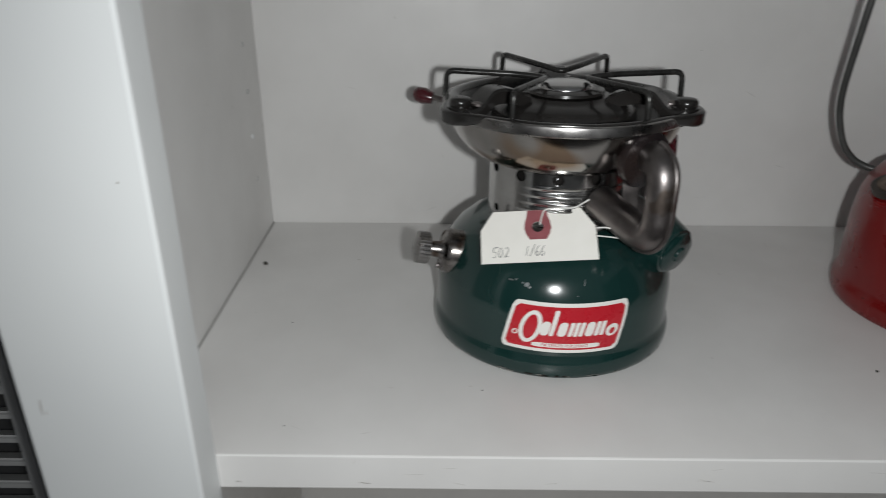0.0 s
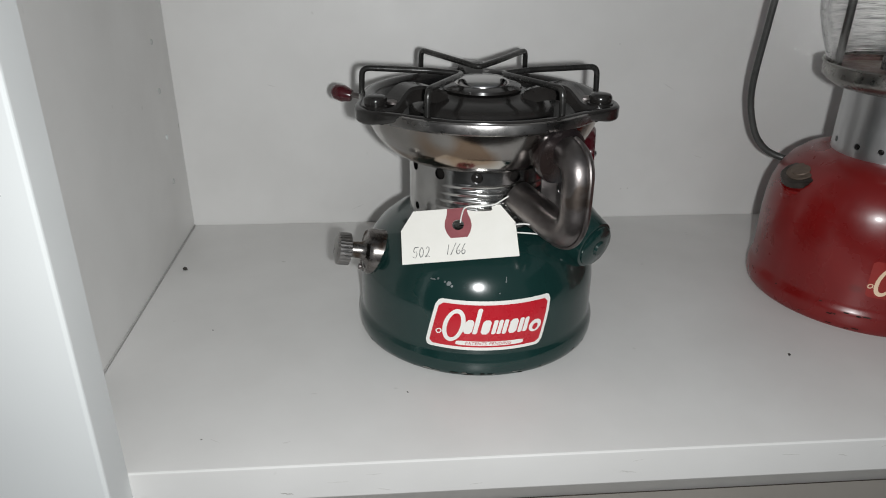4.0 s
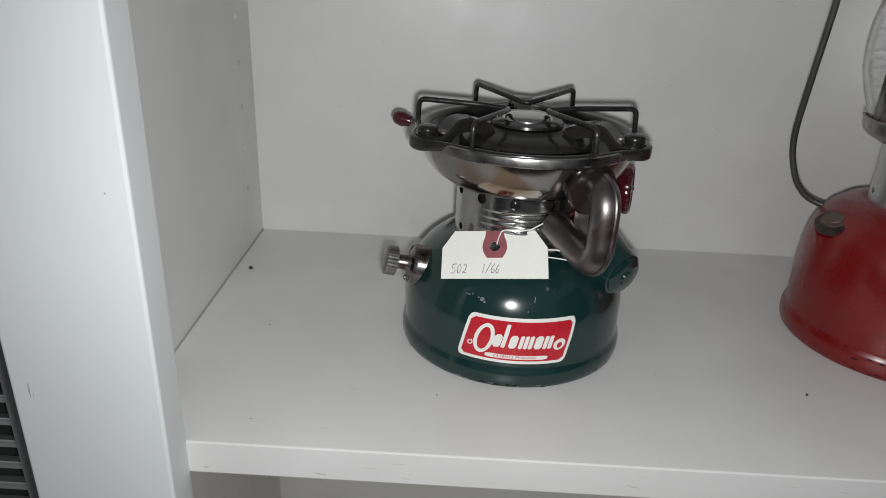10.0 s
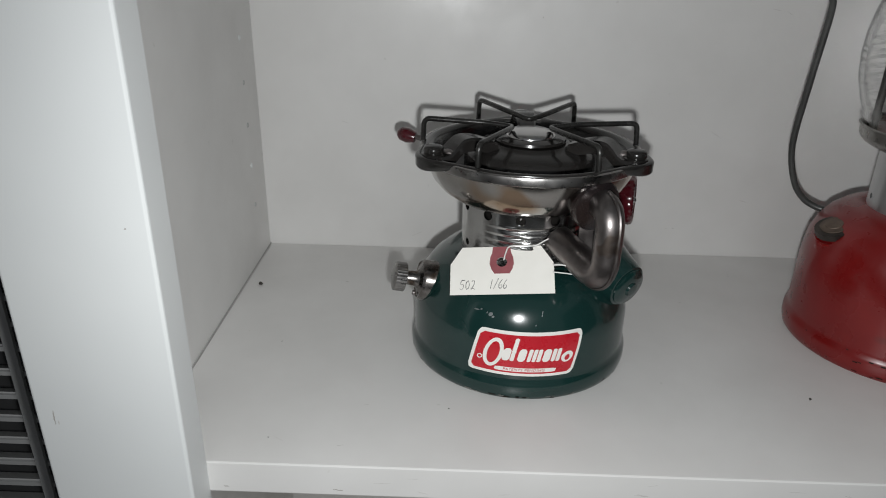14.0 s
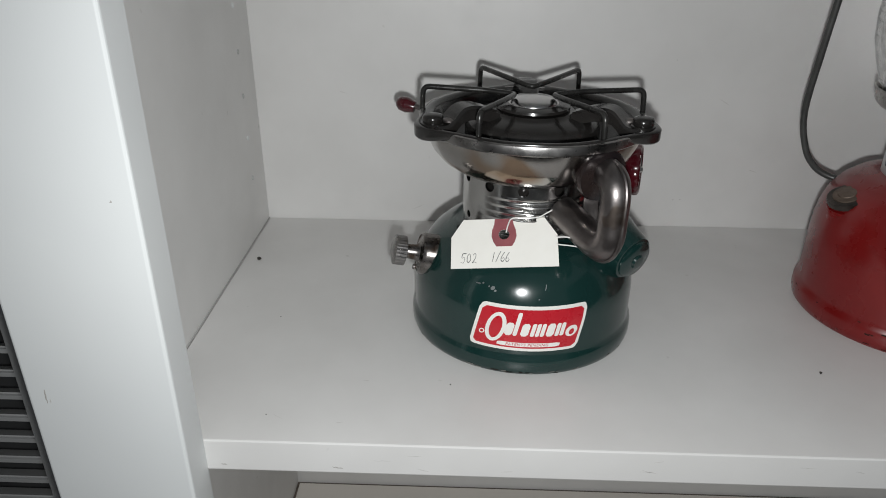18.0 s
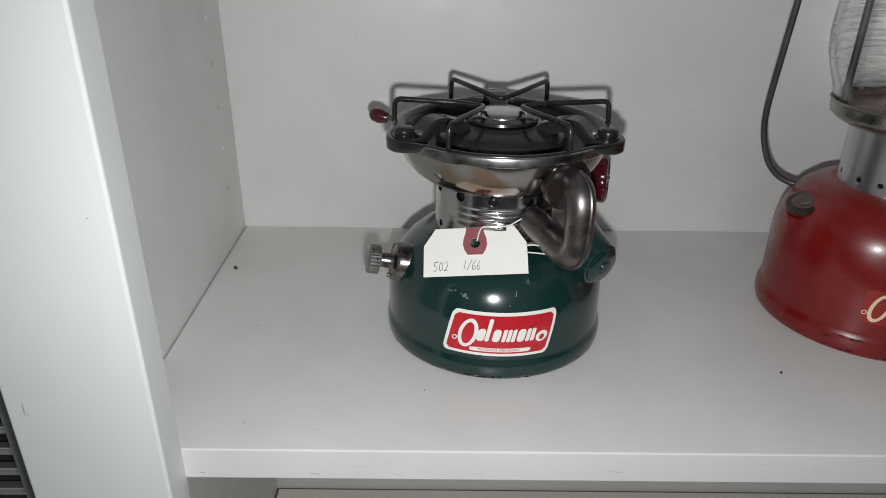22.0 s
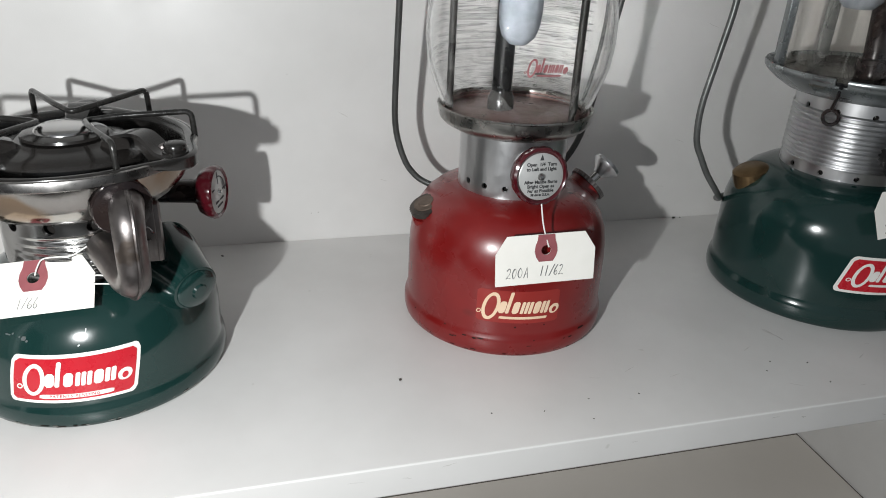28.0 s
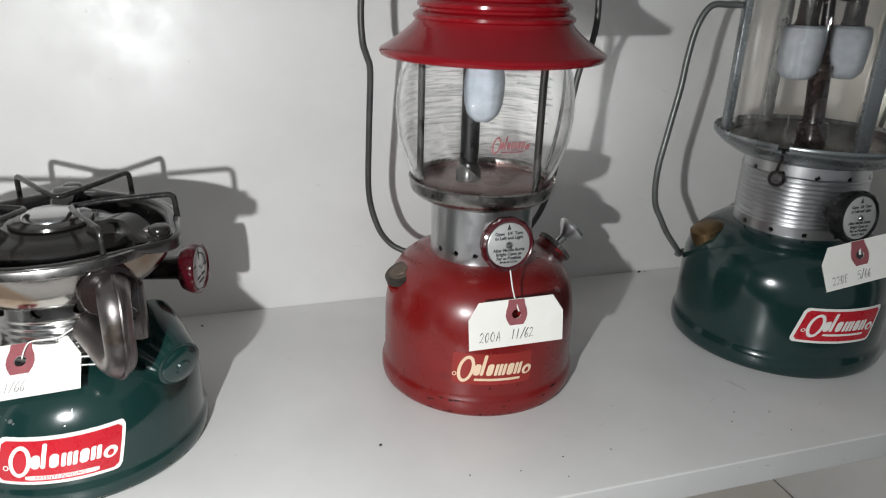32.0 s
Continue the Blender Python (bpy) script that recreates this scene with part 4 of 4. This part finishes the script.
part("filler_neck", moved(lathe([(0, -0.012), (0.0150, -0.012), (0.0146, -0.003), (0.0128, -0.0010), (0.0137, 0.0002), (0.0127, 0.0014), (0.0137, 0.0026), (0.0127, 0.0038), (0.0133, 0.0050), (0, 0.005)], 32), cm), RED, lamp)
part("cap_centre", moved(lathe([(0, 0.0108), (0.0096, 0.0106), (0.0092, 0.0122), (0.0060, 0.0126), (0.0056, 0.0134), (0, 0.0136)], 24), cm), RUSTY, r_cap)
pm = along((0.0585, 0.0120, 0.0830), (0.74, 0.12, 0.66))
boss = part("pump_boss", moved(lathe([(0, -0.010), (0.0140, -0.010), (0.0135, 0.0115), (0, 0.0115)], 32), pm), RED, lamp, "red pump boss")
part("pump_cap", moved(knurled(0.0150, 0.0040, 34), pm @ Matrix.Translation((0, 0, 0.0110))), STEEL, boss, "ribbed steel pump cap")
part("pump_stem", moved(lathe([(0, 0.014), (0.0034, 0.014), (0.0034, 0.0265), (0, 0.0265)], 16), pm), CHROME, boss)
part("pump_knob", moved(lathe([(0, 0.0235), (0.0042, 0.0235), (0.0060, 0.0262), (0.0100, 0.0295), (0.0118, 0.0325), (0.0108, 0.0352), (0.0055, 0.0345), (0, 0.0338)], 28), pm), BRUSHED, boss, "chrome thumb knob")
tag_card((0.2807, -0.0690, 0.0839), 2.3, 5.0, -3.3, ("200A", "11/62", -0.0040), "cream paper tag hanging from the red lantern knob", 0.0334, 0.0338, 0.0070, 0.0048, 0.00037)
part("tag_string", tube(smooth_line([(-0.0050, -0.0690, 0.1120), (-0.0045, -0.0738, 0.1010), (-0.0030, -0.0770, 0.0930), (-0.0008, -0.0788, 0.0860)], 6), 0.0005, 8), STRING, lamp, "twisted white string")

# ---- the green lantern ----
GREEN_AT = (0.5660, 0.0012, 0.0)
big = thing("camping_lantern", GREEN_AT, "green enamelled two mantle lantern with straight glass and steel posts", "lantern", "lanterns on the shelf")
G_TANK = [(0, 0.004), (0.076, 0.004), (0.080, 0.0), (0.0848, 0.0), (0.0864, 0.0015), (0.0873, 0.005), (0.0873, 0.0110), (0.0864, 0.0145), (0.0853, 0.0165), (0.0850, 0.020), (0.0849, 0.058), (0.0841, 0.0690), (0.0818, 0.0790), (0.0772, 0.0880), (0.0700, 0.0958), (0.0610, 0.1015), (0.0540, 0.1040), (0.0490, 0.1050), (0.0, 0.1050)]
part("fuel_tank", lathe(G_TANK, 96), GREEN, big, "dark green enamelled fuel tank with a rolled base")
red_label(G_TANK, big, -9.5, 0.0605, 0.0325, 0.0625, False)
rib_heights = [0.1035 + 0.000525 * k for k in range(118)]


def rib_shape(r, z, a):
    return r + (0.0009 * math.sin((z - 0.108) / 0.0037 * 2 * math.pi) if 0.1130 < z < 0.1540 else 0.0)


g_collar = part("collar", lathe([(0.0465, rib_heights[0])] + [(0.0487, z) for z in rib_heights] + [(0.0465, rib_heights[-1]), (0.0465, rib_heights[0])], 96, rib_shape), BRUSHED, big, "bright ribbed nickel collar")
cut(g_collar, [moved(lathe([(0, 0.036), (0.0021, 0.036), (0.0021, 0.060), (0, 0.060)], 14), along((0, 0, z), (math.sin(radians(a)), -math.cos(radians(a)), 0))) for z in (0.1085, 0.1555) for a in range(-93, 260, 30)])
part("collar_core", lathe([(0, 0.101), (0.043, 0.101), (0.043, 0.158), (0, 0.158)], 32), BLACK, big)
G_PAN = [(0.0470, 0.1635), (0.0590, 0.1655), (0.0690, 0.1715), (0.0745, 0.1762), (0.0770, 0.1792), (0.0774, 0.1822), (0.0768, 0.1834), (0.0760, 0.1824), (0.0742, 0.1792), (0.0650, 0.1750), (0.050, 0.1742), (0.0, 0.1740)]
g_pan = part("pan", lathe(G_PAN, 84), ZINC, big, "dished steel pan under the glass")
cut(g_pan, [moved(box(-0.0042, 0.0042, -0.0900, -0.0700, 0.1765, 0.19), pose(0, 0, 0, 0, 0, -58))])
# Separate dark plate inside the pan
part("pan_floor", lathe([(0, 0.1745), (0.066, 0.1752), (0.0735, 0.1795), (0.0735, 0.1805), (0.064, 0.1764), (0, 0.1757)], 72), BLACK, big, "dark plate over the pan floor")
G_GLASS = [(0.0655, 0.1735), (0.0660, 0.1800), (0.0660, 0.2900)]
g_globe = part("globe", lathe(G_GLASS + [(r - 0.0025, z) for r, z in G_GLASS[::-1]] + [G_GLASS[0]], 96), GLASS_GREEN, big, "straight clear glass globe, tinted for shade behind it")
g_globe.visible_shadow = False
for a in (-109, -18, 72, 171):
    w = Vector((math.sin(radians(a)), -math.cos(radians(a)), 0))
    m = along(w * 0.0715 + Vector((0, 0, 0.176)), (0, 0, 1), w)
    part("post", moved(box(-0.0052, 0.0052, -0.0028, 0.0028, 0.0, 0.125, 0.0009), Matrix.Translation(w * 0.0715 + Vector((0, 0, 0.176))) @ pose(0, 0, 0, 0, 0, a)), ZINC, big, "flat grey-green upright post")
part("burner_tube", moved(lathe([(0, 0.170), (0.0116, 0.170), (0.0116, 0.1895), (0.0108, 0.1905), (0.0084, 0.1908), (0.0082, 0.1920), (0.0082, 0.2300), (0.0092, 0.2315), (0.0092, 0.2345), (0.0066, 0.2380), (0.0048, 0.2440), (0.0045, 0.286), (0, 0.286)], 24), Matrix.Translation((0, 0, 0.17)) @ Matrix.Rotation(radians(-3.4), 4, "Y") @ Matrix.Rotation(radians(-2.9), 4, "X") @ Matrix.Translation((0, 0, -0.17))), SCORCHED, big, "heat-darkened burner tube")
part("burner_cross", tube([Vector((-0.024, 0.006, 0.287)), Vector((-0.0015, 0.005, 0.291)), Vector((0.021, 0.006, 0.287))], 0.0055, 14), SCORCHED, big)
for x in (-0.0240, 0.0210):
    neck = part("burner_neck", moved(lathe([(0, 0.2600), (0.0125, 0.2600), (0.0130, 0.2640), (0.0090, 0.2665), (0.0080, 0.2700), (0.0078, 0.2890), (0, 0.2890)], 24), pose(x, 0.006, 0)), BLACK, big)
    part("mantle", moved(lathe([(0.0, 0.2245), (0.0095, 0.2255), (0.0145, 0.2305), (0.0158, 0.2390), (0.0164, 0.2500), (0.0160, 0.2580), (0.0150, 0.2640), (0.0125, 0.2660), (0.0, 0.2650)], 32, mantle_shape), pose(x, 0.006, 0)), MANTLE, big, "white cloth mantle")
G_HOOD = [(0.0, 0.302), (0.060, 0.300), (0.0745, 0.2985), (0.0760, 0.3000), (0.0745, 0.3030), (0.0660, 0.3080), (0.0520, 0.3200), (0.0480, 0.3300), (0.0450, 0.3420), (0.030, 0.3520), (0.0, 0.3560)]
part("hood", lathe(G_HOOD, 84), GREEN, big, "dark green ventilator hood")
bail_points = [(-0.0700, 0.026, 0.2790), (-0.0800, 0.030, 0.2790), (-0.0930, 0.034, 0.2775), (-0.1005, 0.037, 0.2620), (-0.1035, 0.039, 0.2380), (-0.1055, 0.039, 0.2150), (-0.1110, 0.039, 0.1800), (-0.1160, 0.039, 0.1450), (-0.1140, 0.039, 0.1180), (-0.1060, 0.039, 0.1020), (-0.0965, 0.0395, 0.0870), (-0.0850, 0.0400, 0.0730), (-0.0730, 0.0480, 0.0620), (-0.056, 0.072, 0.0530), (0.0, 0.100, 0.0460), (0.045, 0.094, 0.0500),
               (0.083, 0.074, 0.0700), (0.105, 0.056, 0.1000), (0.1150, 0.040, 0.1500), (0.1120, 0.026, 0.2100), (0.1060, 0.014, 0.2600), (0.0980, 0.004, 0.2750), (0.0800, -0.012, 0.2790), (0.0700, -0.016, 0.2790)]
part("bail", tube(smooth_line(bail_points, 5), 0.0026, 10), BAILPALE, big, "grey wire carrying bail hanging down")
knob(big, (-0.0075, -0.0690, 0.1318), (0.06, -0.985, 0.12), 0.0205, 0.0150, 0.034, KNOBBLACK, DIAL_WORDS, "black valve knob with printed disc", 14, 0.0090)
cm = along((-0.0665, 0.0220, 0.0890), (-0.35, 0.05, 0.93))
part("filler_cap", moved(lathe([(0, -0.004), (0.0140, -0.004), (0.0145, 0.004), (0.0140, 0.0085), (0.0115, 0.0105), (0.0, 0.0110)], 48, lambda r, z, a: r * (1 + (0.02 * math.cos(20 * a) if r > 0.0135 else 0))), cm), BRASS, big, "dull brass filler cap")
part("filler_neck", moved(lathe([(0, -0.014), (0.0150, -0.014), (0.0135, -0.004), (0, -0.004)], 28), cm), GREEN, big)
pm = along((0.0600, -0.0420, 0.0850), (0.83, -0.46, 0.32))
boss = part("pump_boss", moved(lathe([(0, -0.010), (0.0130, -0.010), (0.0125, 0.0060), (0, 0.0060)], 28), pm), GREEN, big)
part("pump_stem", moved(lathe([(0, 0.004), (0.0045, 0.004), (0.0040, 0.0160), (0, 0.0160)], 16), pm), STEEL, boss)
part("pump_knob", moved(lathe([(0, 0.0150), (0.0050, 0.0150), (0.0095, 0.0180), (0.0100, 0.0210), (0.0080, 0.0235), (0, 0.0240)], 28), pm), STEEL, boss, "steel pump knob")
w = Vector((math.sin(radians(-58)), -math.cos(radians(-58)), 0))
hook = [w * 0.0745 + Vector((0, 0, 0.1795)), w * 0.0690 - Vector((-w.y, w.x, 0)) * 0.002 + Vector((0, 0, 0.1705)), w * 0.0590 - Vector((-w.y, w.x, 0)) * 0.006 + Vector((0, 0, 0.1600))] + [w * 0.0540 - Vector((-w.y, w.x, 0)) * 0.0065 + Vector((-w.y, w.x, 0)) * (0.0055 * math.sin(k * 0.55)) + Vector((0, 0, 0.1520 + 0.0055 * math.cos(k * 0.55))) for k in range(0, 12)]
part("cleaning_lever", tube(hook, 0.0014, 8), SCORCHED, big, "bent wire cleaning lever with an eye")
tag_card((0.5518, -0.0817, 0.1078), 11.0, 20.0, -8.0, ("220F", "5/66", -0.0050), "cream paper tag hanging from the green lantern knob")
part("tag_string", tube(smooth_line([(-0.010, -0.068, 0.114), (-0.0135, -0.080, 0.113), (-0.0142, -0.0835, 0.1080)], 4), 0.0007, 8), STRING, big, "white string")

# ---- specks and scratches on the shelf ----
random.seed(5)
SPECKS = [(-0.209, 0.063, 0.0024), (-0.048, -0.098, 0.0006), (0.186, -0.076, 0.0013), (-0.170, -0.025, 0.0005), (-0.1531, -0.1307, 0.0005), (0.070, 0.126, 0.0014), (0.300, -0.118, 0.0006), (0.335, -0.119, 0.0006), (0.4461, -0.1034, 0.0008), (0.4724, -0.1096, 0.0008), (0.4366, -0.1127, 0.0006), (0.4721, -0.1323, 0.0007), (0.2344, -0.1197, 0.0006), (0.2674, -0.1241, 0.0006), (0.2948, -0.1368, 0.0006), (0.5185, 0.1455, 0.0022), (0.526, 0.146, 0.0012)]
for x, y, s in SPECKS:
    bm = bmesh.new()
    bmesh.ops.create_icosphere(bm, subdivisions=1, radius=1.0)
    for v in bm.verts:
        v.co = Vector((v.co.x * s * random.uniform(0.8, 1.5), v.co.y * s * random.uniform(0.5, 0.9), s * 0.45 + v.co.z * s * 0.45))
    ob = single("grit", bm, GRIT, "tiny dark crumb lying on the white shelf", "crumb", group="crumbs on the shelf")
    ob.matrix_world = pose(x, y, 0, 0, 0, random.uniform(0, 180))

# Scuffs and scratches in the paint
SCUFF = surface("brown_scuff", (0.34, 0.32, 0.30), (0.45, 0.43, 0.41), 500, 0.7)
FAINT = surface("faint_scratch", (0.50, 0.485, 0.465), (0.60, 0.585, 0.565), 300, 0.6)


def scuff(parent, a, b, width, normal, mat):
    """A thin worn line from a to b lying on a surface."""
    a, b, n = Vector(a), Vector(b), Vector(normal)
    side = (b - a).cross(n).normalized()
    bm, rows = bmesh.new(), []
    for k in range(7):
        p, w = a + (b - a) * k / 6, width * (0.25 + random.uniform(0.3, 0.9) * math.sin(math.pi * (k + 0.4) / 6.8))
        p = p + side * random.uniform(-0.4, 0.4) * width + n * 0.00012
        rows.append((bm.verts.new(p - side * w / 2), bm.verts.new(p + side * w / 2)))
    for (p, q), (r, t) in zip(rows[:-1], rows[1:]):
        bm.faces.new((p, q, t, r))
    part("scuff", bm, mat, parent, smooth=0)


shelf = bpy.data.objects["shelf"]
stile = bpy.data.objects["stile"]
scuff(stile, (-0.2462, -0.1745, 0.0485), (-0.2470, -0.1745, 0.0400), 0.0009, (0, -1, 0), SCUFF)
scuff(stile, (-0.2447, -0.1745, 0.0425), (-0.2452, -0.1745, 0.0400), 0.0008, (0, -1, 0), FAINT)
scuff(stile, (-0.1930, -0.1745, 0.1495), (-0.1934, -0.1745, 0.1485), 0.0010, (0, -1, 0), SCUFF)
scuff(shelf, (0.4700, -0.0640, 0), (0.4752, -0.0800, 0), 0.0014, (0, 0, 1), FAINT)
scuff(shelf, (0.4735, -0.0740, 0), (0.4752, -0.0800, 0), 0.0010, (0, 0, 1), SCUFF)
scuff(shelf, (0.4685, -0.0640, 0), (0.4715, -0.0720, 0), 0.0012, (0, 0, 1), FAINT)
for k in range(15):
    x, y, a, n = random.uniform(-0.2, 0.75), random.uniform(-0.145, -0.085), random.uniform(-0.6, 0.6), random.uniform(0.003, 0.012)
    scuff(shelf, (x, y, 0), (x + n * math.cos(a), y + n * math.sin(a), 0), random.uniform(0.0003, 0.0007), (0, 0, 1), FAINT)
for k in range(16):
    x, z, n = random.uniform(-0.175, 0.72), random.uniform(-0.019, -0.003), random.uniform(0.003, 0.010)
    scuff(shelf, (x, YF, z), (x + n, YF, z + random.uniform(-0.002, 0.002)), random.uniform(0.0003, 0.0008), (0, -1, 0), FAINT if k % 9 else SCUFF)
for x, z, n in ((-0.174, -0.0165, 0.003), (-0.112, -0.0165, 0.006)):
    scuff(shelf, (x, YF, z), (x + n, YF, z - 0.001), 0.0008, (0, -1, 0), SCUFF)
wall = bpy.data.objects["cabinet_back"]
for x, z in ((0.1540, 0.0263), (0.1325, 0.1501), (0.1478, 0.0257), (0.41, 0.09), (0.02, 0.21)):
    scuff(wall, (x, YB, z), (x + 0.0009, YB, z + 0.0005), 0.0008, (0, -1, 0), SCUFF)
for k in range(14):
    x, z, n = random.uniform(-0.18, 0.7), random.uniform(0.01, 0.25), random.uniform(0.004, 0.014)
    scuff(wall, (x, YB, z), (x + n, YB, z + random.uniform(-0.005, 0.005)), 0.0005, (0, -1, 0), FAINT)
# Chips round the base of the red lantern
for k in range(34):
    a, z = random.uniform(-100, 100), random.choice((random.uniform(0.0008, 0.004), random.uniform(0.008, 0.0155)))
    w, h = random.uniform(0.0008, 0.004), random.uniform(0.0005, 0.0011)
    part("paint_chip", patch(w, z - h / 2, z + h / 2, 0.2, h * 0.4, wrapped(R_TANK, a, 0.00015), 5, 2), CHIP, r_tank)
for a, z, w, h in ((-12, 0.023, 0.0016, 0.0013), (4, 0.024, 0.0010, 0.0010), (30, 0.0135, 0.0070, 0.0012), (-30, 0.0125, 0.005, 0.0009)):
    part("paint_chip", patch(w, z - h / 2, z + h / 2, 0.2, h * 0.4, wrapped(R_TANK, a, 0.00018), 5, 2), CHIP, r_tank)
